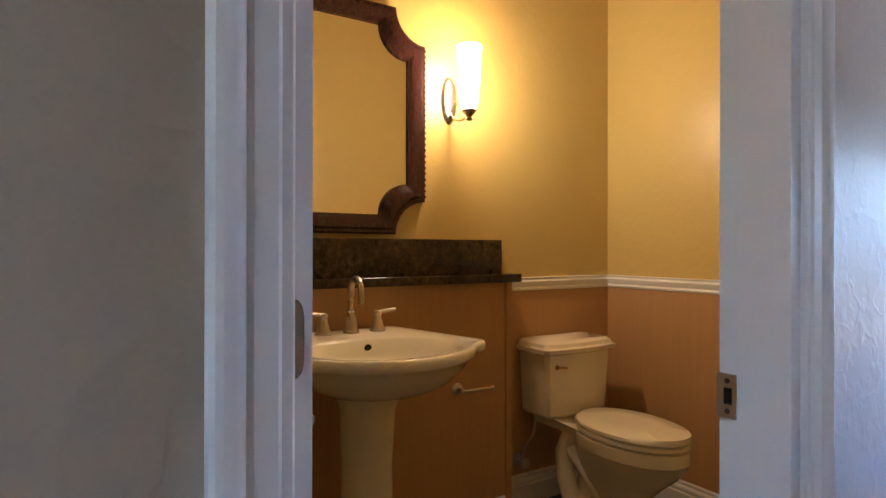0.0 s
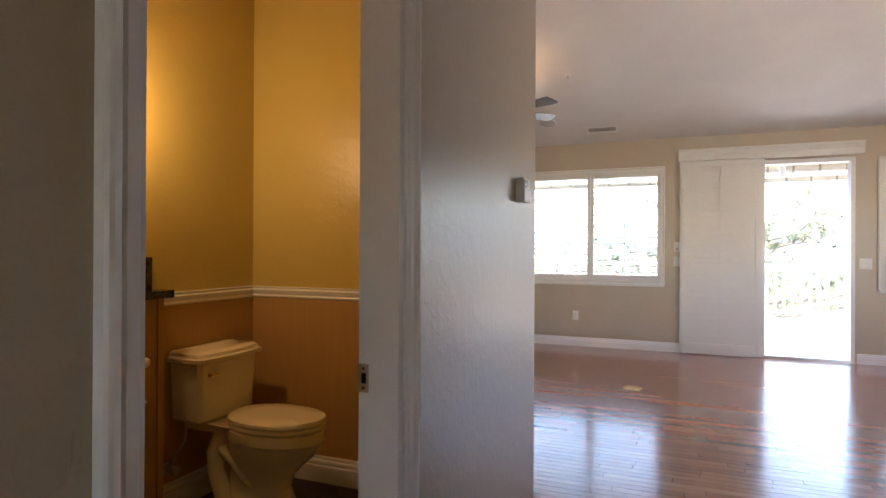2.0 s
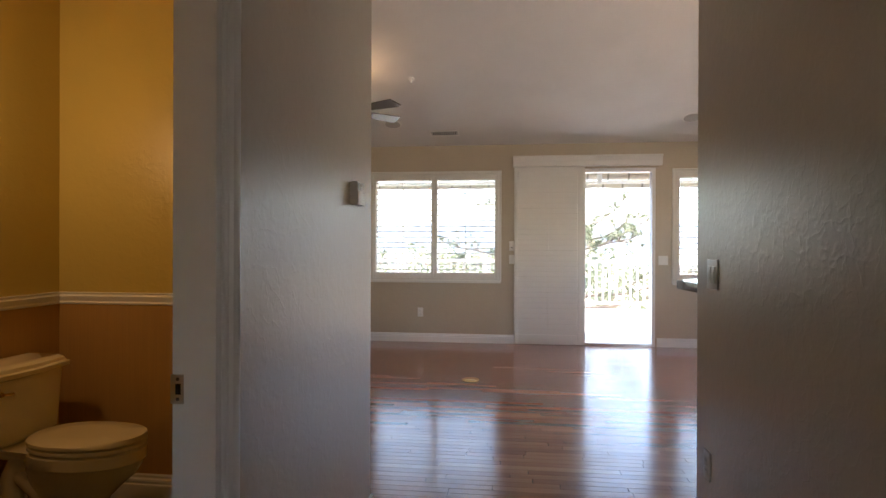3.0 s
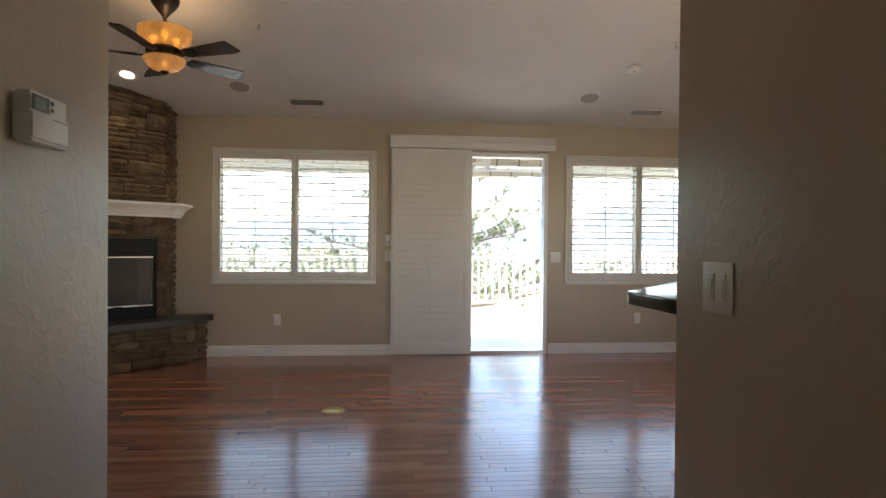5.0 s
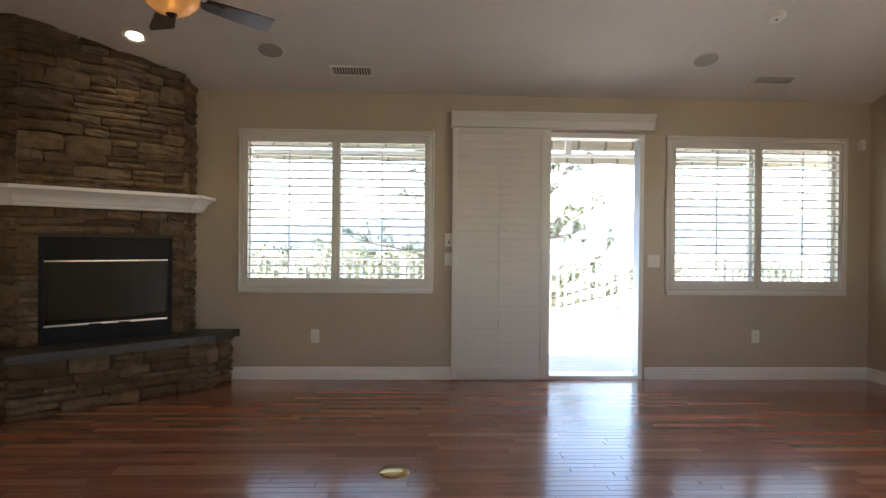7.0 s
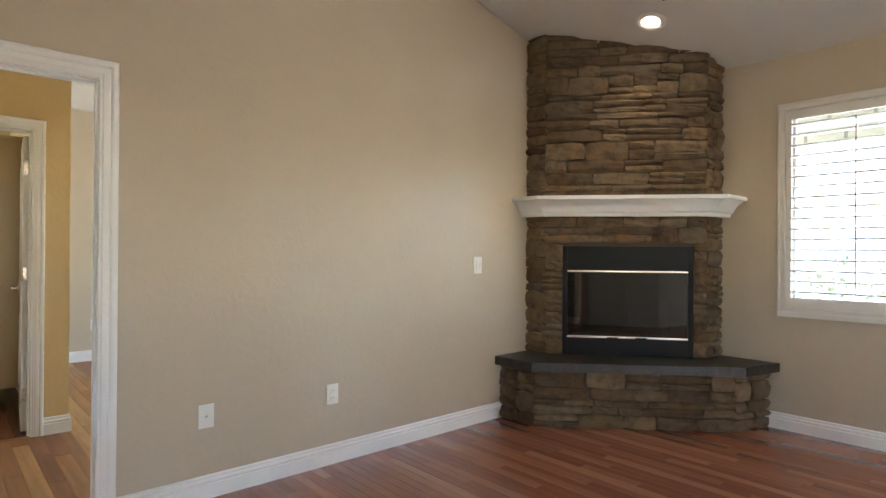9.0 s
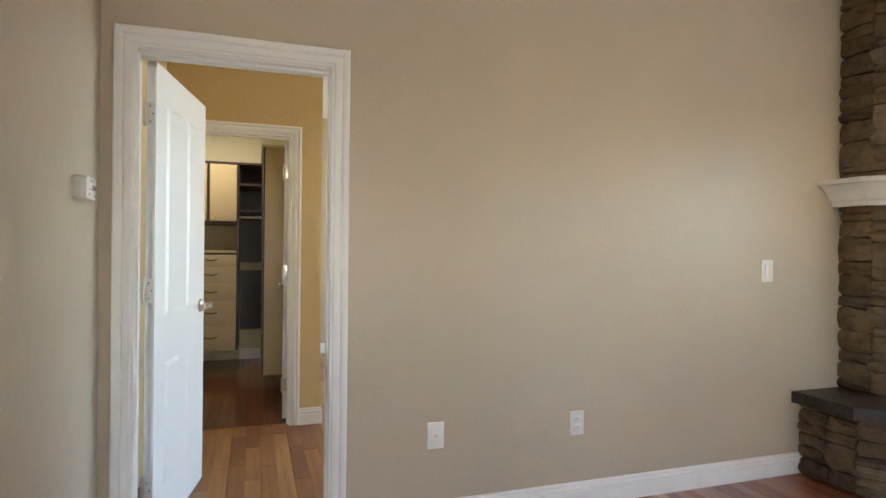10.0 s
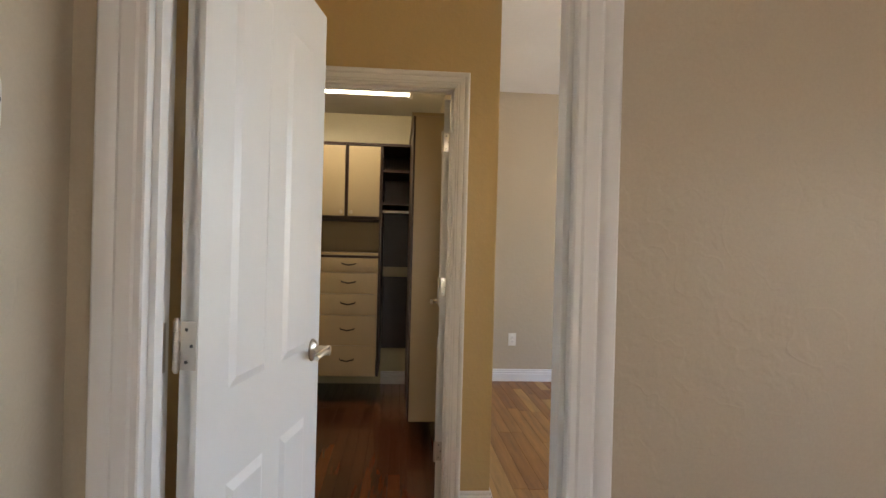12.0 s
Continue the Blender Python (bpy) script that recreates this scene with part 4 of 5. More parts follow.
def gas_alarm(place, rz):
    """A rounded plug-in alarm with a display, button, print and speaker slots."""
    t = thing("gas_alarm", "white plug-in gas alarm with a small grey display", "alarm", place, rz)
    w, h = 0.118, 0.076
    shell = loft([oval(0, 0, y, w / 2 * k, h / 2 * k, h / 2 * k, 40, 7) for y, k in ((0.0, 0.97), (0.022, 1.0), (0.033, 0.985), (0.039, 0.95), (0.041, 0.90))])
    bmesh.ops.transform(shell, matrix=Matrix.Rotation(radians(90), 4, "X"), verts=shell.verts)
    part("cover", shell, M_PLASTIC, t, "", 40)
    part("display", boxed(0.008, 0.030, -0.0425, -0.040, -0.004, 0.012, 0.0006), M_LCD, t, "grey display")
    part("button", turn([(0.005, 0.040), (0.005, 0.0435), (0.001, 0.044)], 14, None, (0.043, 0, 0.004), "y"), M_DARKPLASTIC, t)
    for x0, x1, z in ((-0.018, -0.006, 0.023), (0.002, 0.012, 0.023), (0.018, 0.028, 0.023), (-0.012, 0.022, 0.029), (-0.035, -0.015, -0.016), (-0.035, -0.018, -0.021), (-0.024, 0.0, -0.002), (0.038, 0.048, 0.0105), (0.038, 0.048, -0.0025)):
        part("print_mark", boxed(x0, x1, -0.0416, -0.0405, z - 0.0012, z + 0.0012), M_INK, t)
    for k in range(3):
        part("speaker_slot", boxed(0.032, 0.048, -0.0416, -0.0405, -0.018 - k * 0.004, -0.0165 - k * 0.004), M_INK, t)
    return t


def thermostat(place):
    """A boxy thermostat: display and keys in the upper band, a hinged flap below."""
    t = thing("thermostat", "white wall thermostat with a grey display and flap", "thermostat", place)
    w, h = 0.112, 0.092
    part("back_plate", boxed(-w / 2 + 0.004, w / 2 - 0.004, -0.008, 0.0, -h / 2 + 0.004, h / 2 - 0.004, 0.002), M_PLASTIC, t)
    part("cover", boxed(-w / 2, w / 2, -0.032, -0.008, -h / 2, h / 2, 0.004), M_PLASTIC, t)
    part("bezel", boxed(-w / 2 + 0.004, 0.0, -0.0335, -0.031, h / 2 - 0.034, h / 2 - 0.006, 0.001), M_DARKPLASTIC, t, "dark display bezel")
    part("display", boxed(-w / 2 + 0.013, -0.012, -0.0342, -0.0325, h / 2 - 0.030, h / 2 - 0.010, 0.0005), M_LCD, t, "grey display")
    for dz in (0.012, 0.025):
        part("button", boxed(0.005, 0.013, -0.034, -0.031, h / 2 - dz - 0.004, h / 2 - dz + 0.004, 0.001), M_INK, t)
    flap = part("flap", boxed(-w / 2 + 0.001, w / 2 - 0.001, -0.036, -0.031, -h / 2 + 0.008, h / 2 - 0.038, 0.0015), M_PLASTIC, t)
    part("print_line", boxed(0.004, w / 2 - 0.006, -0.0366, -0.0355, h / 2 - 0.043, h / 2 - 0.0415), M_INK, flap)
    part("lower_lip", boxed(-w / 2 + 0.001, w / 2 - 0.001, -0.0345, -0.031, -h / 2 + 0.001, -h / 2 + 0.006, 0.001), M_PLASTIC, t)
    return t


gas_alarm((2.50, 2.955, 1.385), 90)
thermostat((1.995, HY, 1.442))

# ---- bar ----
_b = thing("breakfast_bar", "raised breakfast bar with dark granite top on a pony wall", "bar")
_top = [(2.345, -0.862), (2.62, -0.845), (2.665, -0.858), (2.69, -0.885), (3.50, -1.60), (3.58, -1.72), (3.60, -1.85), (3.60, -2.9), (3.1, -2.9), (3.1, -1.95), (2.345, -1.3)]
part("bar_top", prism(_top, 1.035, 1.075, None, 0.006), M_GRANITE, _b, "polished dark granite bar top")
part("pony_wall", prism([(2.345, -0.975), (2.51, -0.975), (3.32, -1.72), (3.36, -1.9), (3.36, -2.9), (3.24, -2.9), (3.24, -1.95), (2.46, -1.12), (2.345, -1.12)], 0.0, 1.035), M_WALL, _b)


# ---- doors ----
def panel_door(name, label, width, height, hinge_at, rz, knob_z, faces=(-1, 1)):
    """A moulded four-panel door, hung at its hinge edge; local x runs along the width, y through the thickness."""
    d = thing(name, label, "door", hinge_at, rz)
    d["kind"] = "structure"
    t = 0.0175
    bm = bmesh.new()
    xs = [0.0, 0.115, width / 2 - 0.045, width / 2 + 0.045, width - 0.115, width]
    zs = [0.0, 0.20, 0.72, 0.90, height - 0.13, height]
    for s in (-1, 1):
        grid = [[bm.verts.new((x, s * t, z)) for x in xs] for z in zs]
        for i in range(5):
            for j in range(5):
                q = [grid[i][j], grid[i][j + 1], grid[i + 1][j + 1], grid[i + 1][j]]
                fc = bm.faces.new(q if s < 0 else q[::-1])
                if i in (1, 3) and j in (1, 3):
                    r = bmesh.ops.inset_individual(bm, faces=[fc], thickness=0.011, depth=-0.0085)
                    r = bmesh.ops.inset_individual(bm, faces=[fc], thickness=0.012, depth=0.0)
                    r = bmesh.ops.inset_individual(bm, faces=[fc], thickness=0.030, depth=0.0065)
    bmesh.ops.remove_doubles(bm, verts=bm.verts, dist=1e-6)
    box(bm, 0.0, width, -t + 0.0105, t - 0.0105, 0.0, height)
    for x in (0.0, width):
        f0 = [bm.verts.new((x, -t, 0)), bm.verts.new((x, t, 0)), bm.verts.new((x, t, height)), bm.verts.new((x, -t, height))]
        bm.faces.new(f0)
    for z in (0.0, height):
        f0 = [bm.verts.new((0, -t, z)), bm.verts.new((width, -t, z)), bm.verts.new((width, t, z)), bm.verts.new((0, t, z))]
        bm.faces.new(f0)
    me = bpy.data.meshes.new("slab")
    bm.normal_update()
    bm.to_mesh(me)
    bm.free()
    me.materials.append(M_DOOR)
    slab = new("slab", me)
    slab.parent = d
    for s in (-1, 1):
        x, hz = width - 0.065, knob_z
        rose = [(0.033, t), (0.033, t + 0.004), (0.027, t + 0.010), (0.013, t + 0.014), (0.012, t + 0.04), (0.015, t + 0.045), (0.015, t + 0.055), (0.001, t + 0.056)]
        hnd = part("door_handle", turn([(r, -s * h) for r, h in rose], 28, None, (x, 0, hz), "y"), M_NICKEL, d, "satin nickel lever handle")
        lever = tube([(x, s * (t + 0.048), hz), (x - 0.03, s * (t + 0.05), hz + 0.002), (x - 0.07, s * (t + 0.048), hz), (x - 0.10, s * (t + 0.046), hz - 0.004)], [0.010, 0.010, 0.009, 0.008], 12)
        part("lever", lever, M_NICKEL, hnd)
    part("latch_plate", boxed(width - 0.0005, width + 0.0015, -0.012, 0.012, knob_z - 0.028, knob_z + 0.028), M_NICKEL, d)
    for z in (0.235, height * 0.5 + 0.06, height - 0.205):
        bm = bmesh.new()
        box(bm, -0.002, 0.0005, -t + 0.003, t - 0.002, z - 0.045, z + 0.045, 0.0006)
        for k in range(5):
            tube([(-0.005, t + 0.004, z - 0.0455 + k * 0.0185), (-0.005, t + 0.004, z - 0.0285 + k * 0.0185)], 0.0068, 12, bm)
        tube([(-0.005, t + 0.004, z - 0.05), (-0.005, t + 0.004, z + 0.051)], 0.0045, 10, bm)
        hg = part("hinge", bm, M_STEEL, d, "brushed steel hinge")
        for dz in (-0.03, 0.0, 0.03):
            part("screw", turn([(0.0035, 0.0), (0.0035, -0.003), (0.001, -0.0035)], 8, None, (0, 0.004 if dz else -0.006, z + dz), "x"), M_DARKPLASTIC, hg)
    return d


panel_door("door_1", "white four-panel bedroom door standing open", 0.725, 1.915, (2.65, 3.352, 0.012), 80.2, 0.895)
panel_door("door_2", "white four-panel closet door standing open", 0.70, 1.92, (3.25, 4.992, 0.012), 85.6, 0.895)

# jamb-side hinge leaves of the bedroom door
_h = thing("hinge_leaf", "brushed steel hinge leaf on the door jamb", "hinge", (2.6125, 3.33, 0), 0, "jamb hinge leaves")
part("leaf", boxed(-0.001, 0.0015, -0.03, 0.008, -0.045, 0.045), M_STEEL, _h)
for _z in (0.247, 1.029, 1.722):
    if _z < 0.3:
        _h.location.z = _z
    else:
        copy_thing(_h, pose(2.6125, 3.33, _z))


# ---- powder room ----
BUMP_Y = 2.075


def chair_rail(path):
    prof = [(0.0, 0.958), (0.010, 0.958), (0.014, 0.966), (0.010, 0.974), (0.016, 0.986), (0.020, 0.998), (0.014, 1.006), (0.018, 1.015), (0.0, 1.017)]
    return structure("trim_chair_rail", sweep([(o, z - 0.011) for o, z in prof], path), M_TRIM, "white moulded chair rail round the powder room", "trim", 25)


chair_rail([(1.655, 2.15), (2.325, 2.15), (2.325, HY + 0.103)])
structure("wainscot_back", boxed(1.652, 2.325, 2.144, 2.15, 0.0, 0.946), M_WAINSCOT, "brown ribbed wainscot under the chair rail", "wainscot")
structure("wainscot_right", boxed(2.319, 2.325, HY + 0.103, 2.144, 0.0, 0.946), M_WAINSCOT, "brown ribbed wainscot under the chair rail", "wainscot")
structure("ledge_wall", boxed(-0.6, 1.652, BUMP_Y, 2.15, 0.0, 0.993), M_WAINSCOT, "brown ribbed half wall behind the basin", "wainscot")
structure("trim_ledge_corner", boxed(1.628, 1.66, BUMP_Y - 0.008, BUMP_Y + 0.03, 0.0, 0.992, 0.004), M_WAINSCOT, "brown corner strip of the half wall", "trim")
baseboard("baseboard_ledge", [(1.1, BUMP_Y), (1.625, BUMP_Y)], None, 0.9)
_c = thing("granite_ledge", "dark mottled granite ledge with backsplash above the basin", "ledge")
part("shelf", prism([(-0.6, 2.03), (1.678, 2.03), (1.70, 2.052), (1.70, 2.143), (1.65, 2.143), (1.65, 2.149), (-0.6, 2.149)], 0.994, 1.027, None, 0.004), M_GRANITE, _c)
part("backsplash", boxed(-0.6, 1.65, 2.128, 2.149, 1.027, 1.169, 0.002), M_GRANITE, _c)


def notched(hw, hh, r, steps=8):
    """A rectangle outline with scooped corners, about the origin, in x and z."""
    pts = []
    for sx, sz, a0 in ((1, 1, 180), (-1, 1, 270), (-1, -1, 0), (1, -1, 90)):
        cx, cz = sx * hw, sz * hh
        arc = [(cx + r * math.cos(radians(a0 + 90 * k / steps)), cz + r * math.sin(radians(a0 + 90 * k / steps))) for k in range(steps + 1)]
        pts += arc[::-1]
    return pts


def wall_mirror():
    m = thing("wall_mirror", "mirror with scooped corners in a dark carved mahogany frame", "mirror", (0.87, 2.15, 1.62))
    rings = []
    hw, hh, r = 0.40, 0.434, 0.128
    for inset, out in ((0.0, 0.0), (0.0, 0.022), (0.006, 0.030), (0.016, 0.028), (0.024, 0.038), (0.048, 0.034), (0.062, 0.022), (0.074, 0.018), (0.074, 0.004)):
        ring = notched(hw - inset, hh - inset, r - inset * 0.1)
        rings.append([(x, -out, z) for x, z in ring])
    part("mirror_frame", loft(rings, None, False), M_MAHOGANY, m, "", 35)
    glass = notched(hw - 0.066, hh - 0.066, r - 0.006)
    bm = loft([[(x, -y, z) for x, z in glass] for y in (0.004, 0.008)])
    part("mirror_glass", bm, M_MIRROR, m, "clear mirror glass", 20)
    bead = bmesh.new()
    for k in range(26):
        z = -hh + r + 0.02 + k * (2 * hh - 2 * r - 0.04) / 25
        bmesh.ops.create_icosphere(bead, subdivisions=1, radius=0.006, matrix=Matrix.Translation((hw - 0.003, -0.026, z)))
    part("beading", bead, M_MAHOGANY, m)
    return m


wall_mirror()


def sconce():
    s = thing("wall_sconce", "satin nickel wall sconce with a lit white glass shade", "wall lamp", (1.395, 2.15, 1.735))
    part("back_plate", turn([(0.001, 0.016), (0.028, 0.014), (0.036, 0.008), (0.04, 0.0)][::-1], 36, None, (0, 0, 0), "y", 1.0, 2.45), M_NICKEL, s)
    part("arm", tube([(0, -0.01, -0.06), (0, -0.05, -0.085), (0, -0.09, -0.095), (0, -0.145, -0.09)], 0.007, 12), M_NICKEL, s)
    part("cup", turn([(0.008, -0.108), (0.016, -0.102), (0.010, -0.094), (0.014, -0.088), (0.03, -0.07), (0.028, -0.066), (0.001, -0.066)], 24, None, (0, -0.145, 0)), M_NICKEL, s)
    shade_mat = glow("lit_opal_glass", (1.0, 0.80, 0.45), 0.8)
    sh = part("shade", turn([(0.030, -0.068), (0.042, -0.03), (0.047, 0.03), (0.05, 0.10), (0.058, 0.18), (0.055, 0.18), (0.047, 0.10), (0.044, 0.03), (0.039, -0.028), (0.026, -0.064)], 32, None, (0, -0.145, 0), "z", 0.85, 0.85), shade_mat, s, "glowing opal glass shade", 60)
    sh.visible_shadow = False
    return s


sconce()
lamp("sconce_light", "POINT", (1.395, 2.005, 1.81), SCONCE_W, (1.0, 0.47, 0.14), None, 0.045)


def basin():
    b = thing("pedestal_basin", "bone-coloured porcelain pedestal basin with wide shoulders", "basin", (0.88, 1.74, 0))

    half = [(0.0, 0.325), (0.11, 0.325), (0.20, 0.325), (0.215, 0.318), (0.228, 0.29), (0.256, 0.17), (0.282, 0.05), (0.309, -0.06), (0.318, -0.098), (0.318, -0.118), (0.308, -0.130), (0.292, -0.136),
            (0.275, -0.146), (0.256, -0.162), (0.232, -0.19), (0.20, -0.222), (0.155, -0.252), (0.10, -0.280), (0.05, -0.293), (0.0, -0.297)]
    outline = half + [(-x, y) for x, y in half[-2:0:-1]]

    def ring(z, k, blend=0.0, rx=0.27, front=0.262, back=0.22):
        """The eared outline scaled by k about the bowl's middle, blended towards an oval."""
        pts = []
        for x, y in outline:
            a = math.atan2(y + 0.02, x)
            c, s = math.cos(a), math.sin(a)
            ox, oy = rx * c, (back if s > 0 else front) * s - 0.02
            px, py = x * k, (y + 0.02) * k - 0.02
            pts.append((px + (ox - px) * blend, py + (oy - py) * blend, z))
        return pts
    rings = [ring(0.695, 0.4, 1, 0.13, 0.10, 0.15), ring(0.705, 0.5, 1, 0.17, 0.15, 0.17), ring(0.735, 0.7, 1, 0.225, 0.21, 0.20), ring(0.772, 0.8, 1, 0.258, 0.248, 0.24), ring(0.792, 0.92, 0.6), ring(0.800, 0.97, 0.1), ring(0.808, 0.995), ring(0.824, 1.0), ring(0.832, 0.99), ring(0.836, 0.965),
             ring(0.834, 0.935), ring(0.833, 0.9, 1, 0.252, 0.232, 0.15), ring(0.824, 0.9, 1, 0.236, 0.216, 0.138), ring(0.79, 0.8, 1, 0.215, 0.195, 0.125), ring(0.745, 0.6, 1, 0.15, 0.14, 0.10), ring(0.725, 0.3, 1, 0.06, 0.05, 0.05)]
    part("bowl", loft([[(x, y, z + 0.012) for x, y, z in r] for r in rings]), M_PORCELAIN, b, "", 50)
    part("overflow", turn([(0.012, 0.0), (0.012, 0.004), (0.007, 0.005), (0.001, 0.003)], 16, None, (0.02, 0.110, 0.815), "y"), M_BRONZE, b, "dark overflow hole")
    part("pedestal", loft([oval(0.022, 0.12, z, rx, ry, 0.09, 32, 3) for z, rx, ry in ((0.0, 0.105, 0.11), (0.05, 0.10, 0.105), (0.09, 0.076, 0.085), (0.45, 0.073, 0.08), (0.62, 0.082, 0.09), (0.68, 0.10, 0.105), (0.715, 0.125, 0.125))]), M_PORCELAIN, b, "", 40)
    return b


basin()


def faucet():
    f = thing("widespread_faucet", "satin nickel gooseneck faucet with two lever handles", "faucet", (0.900, 1.985, 0.845))
    part("spout_base", turn([(0.028, 0.0), (0.028, 0.006), (0.023, 0.014), (0.015, 0.062), (0.013, 0.07), (0.016, 0.075), (0.011, 0.082), (0.001, 0.083)], 24), M_NICKEL, f)
    arc = [(0, 0, 0.07), (0, 0, 0.13)] + [(0, -0.042 + 0.042 * math.cos(radians(a)), 0.14 + 0.045 * math.sin(radians(a))) for a in range(0, 181, 20)] + [(0, -0.086, 0.105)]
    part("spout", tube(arc, [0.011] * (len(arc) - 1) + [0.013], 14), M_NICKEL, f, "", 50)
    for s in (-1, 1):
        h = part("handle_base", turn([(0.028, 0.0), (0.028, 0.006), (0.022, 0.014), (0.012, 0.052), (0.015, 0.062), (0.012, 0.07), (0.001, 0.073)], 24, None, (s * 0.098, 0, 0)), M_NICKEL, f)
        part("lever", tube([(s * 0.098, 0, 0.066), (s * 0.125, -0.004, 0.07), (s * 0.165, -0.006, 0.073)], [0.006, 0.0065, 0.005], 12), M_NICKEL, h)
    return f


faucet()


def toilet():
    t = thing("toilet", "bone-coloured two-piece toilet with elongated closed seat", "toilet", (1.944, 2.14, 0))
    t.scale = (0.88, 0.98, 1.0)

    def tank_ring(z, hw, front, back=-0.01, bow=0.02, chamfer=0.018):
        return [(-hw, back, z), (-hw, front + chamfer, z), (-hw + chamfer, front, z), (-hw * 0.5, front - bow * 0.7, z), (0, front - bow, z), (hw * 0.5, front - bow * 0.7, z), (hw - chamfer, front, z), (hw, front + chamfer, z), (hw, back, z)]
    tank = part("tank", loft([tank_ring(0.418, 0.19, -0.165), tank_ring(0.43, 0.20, -0.175), tank_ring(0.66, 0.215, -0.185), tank_ring(0.69, 0.215, -0.185)]), M_PORCELAIN, t, "", 30)
    part("tank_lid", loft([tank_ring(0.688, 0.225, -0.195), tank_ring(0.694, 0.238, -0.208), tank_ring(0.712, 0.240, -0.21), tank_ring(0.718, 0.228, -0.198), tank_ring(0.732, 0.222, -0.192), tank_ring(0.742, 0.205, -0.175)]), M_PORCELAIN, t, "", 30)
    lev = part("flush_lever", turn([(0.011, 0.0), (0.012, 0.004), (0.008, 0.014), (0.001, 0.015)], 16, None, (-0.155, -0.185, 0.635), "y"), M_BRASS, tank, "brass flush lever")
    part("lever_arm", tube([(-0.155, -0.20, 0.635), (-0.13, -0.203, 0.633), (-0.105, -0.20, 0.63)], [0.005, 0.006, 0.007], 10), M_BRASS, lev)
    bowl = [oval(0, yc, z, rx, fr, bk, 40, pw) for yc, z, rx, fr, bk, pw in (
        (-0.38, 0.0, 0.118, 0.215, 0.20, 2.6), (-0.38, 0.028, 0.116, 0.21, 0.20, 2.6), (-0.39, 0.05, 0.102, 0.165, 0.20, 2.5), (-0.40, 0.12, 0.096, 0.125, 0.20, 2.4), (-0.41, 0.18, 0.104, 0.135, 0.21, 2.3),
        (-0.43, 0.235, 0.128, 0.170, 0.22, 2.2), (-0.445, 0.285, 0.156, 0.215, 0.235, 2.1), (-0.45, 0.325, 0.174, 0.238, 0.24, 2.1), (-0.45, 0.345, 0.181, 0.247, 0.24, 2.1), (-0.45, 0.352, 0.187, 0.253, 0.24, 2.1), (-0.45, 0.396, 0.187, 0.253, 0.24, 2.1), (-0.45, 0.404, 0.172, 0.237, 0.22, 2.1))]
    part("bowl", loft(bowl), M_PORCELAIN, t, "", 40)
    neck = loft([[(-0.13, -0.02, 0.37), (0.13, -0.02, 0.37), (0.13, -0.30, 0.37), (-0.13, -0.30, 0.37)], [(-0.14, -0.02, 0.418), (0.14, -0.02, 0.418), (0.15, -0.30, 0.405), (-0.15, -0.30, 0.405)]])
    part("tank_deck", neck, M_PORCELAIN, t)
    for s in (-1, 1):
        trap = tube([(s * 0.05, -0.27, 0.375), (s * 0.072, -0.20, 0.34), (s * 0.082, -0.17, 0.27), (s * 0.084, -0.175, 0.18), (s * 0.082, -0.21, 0.09), (s * 0.078, -0.24, 0.0)], [0.045, 0.048, 0.047, 0.045, 0.045, 0.05], 16)
        tube([(s * 0.078, -0.20, 0.30), (s * 0.082, -0.29, 0.235), (s * 0.076, -0.36, 0.16), (s * 0.06, -0.43, 0.10)], [0.036, 0.034, 0.032, 0.026], 14, trap)
        part("trapway", trap, M_PORCELAIN, t, "", 60)
        part("bolt_cap", turn([(0.016, 0.03), (0.015, 0.042), (0.008, 0.05), (0.001, 0.052)], 16, None, (s * 0.125, -0.34, 0.0)), M_PORCELAIN, t)
    part("foot", loft([oval(0, -0.36, 0.0, 0.14, 0.30, 0.20, 40, 3), oval(0, -0.36, 0.028, 0.135, 0.29, 0.195, 40, 3), oval(0, -0.36, 0.04, 0.11, 0.26, 0.18, 40, 3)]), M_PORCELAIN, t, "", 40)
    part("seat", loft([oval(0, -0.45, 0.406, 0.182, 0.247, 0.225, 44, 2.1), oval(0, -0.45, 0.410, 0.188, 0.254, 0.228, 44, 2.1), oval(0, -0.45, 0.422, 0.188, 0.254, 0.228, 44, 2.1), oval(0, -0.45, 0.426, 0.182, 0.247, 0.224, 44, 2.1)]), M_SEAT, t, "", 50)
    part("seat_lid", loft([oval(0, -0.45, 0.430, 0.184, 0.248, 0.225, 44, 2.15), oval(0, -0.45, 0.434, 0.189, 0.254, 0.228, 44, 2.15), oval(0, -0.45, 0.446, 0.188, 0.253, 0.228, 44, 2.15), oval(0, -0.45, 0.455, 0.172, 0.255, 0.215, 44, 2.15), oval(0, -0.45, 0.459, 0.09, 0.15, 0.12, 44, 2.15)]), M_SEAT, t, "closed seat lid", 50)
    return t


toilet()
_v = thing("supply_valve", "chrome water supply valve on the wall", "valve", (1.745, 2.144, 0.205))
part("escutcheon", turn([(0.03, 0.0), (0.028, 0.006), (0.009, 0.010), (0.009, 0.05), (0.001, 0.05)], 20, None, (0, 0, 0), "y"), M_STEEL, _v)
part("knob", turn([(0.02, 0.05), (0.024, 0.055), (0.02, 0.065), (0.001, 0.066)], 16, None, (0, 0, 0), "y"), M_STEEL, _v)
part("hose", tube([(0, -0.035, 0.008), (0.005, -0.05, 0.07), (0.03, -0.08, 0.13), (0.04, -0.08, 0.192)], 0.005, 8), M_STEEL, _v)
_p = thing("paper_holder", "satin nickel single-post toilet paper holder", "paper holder", (1.387, BUMP_Y, 0.575))
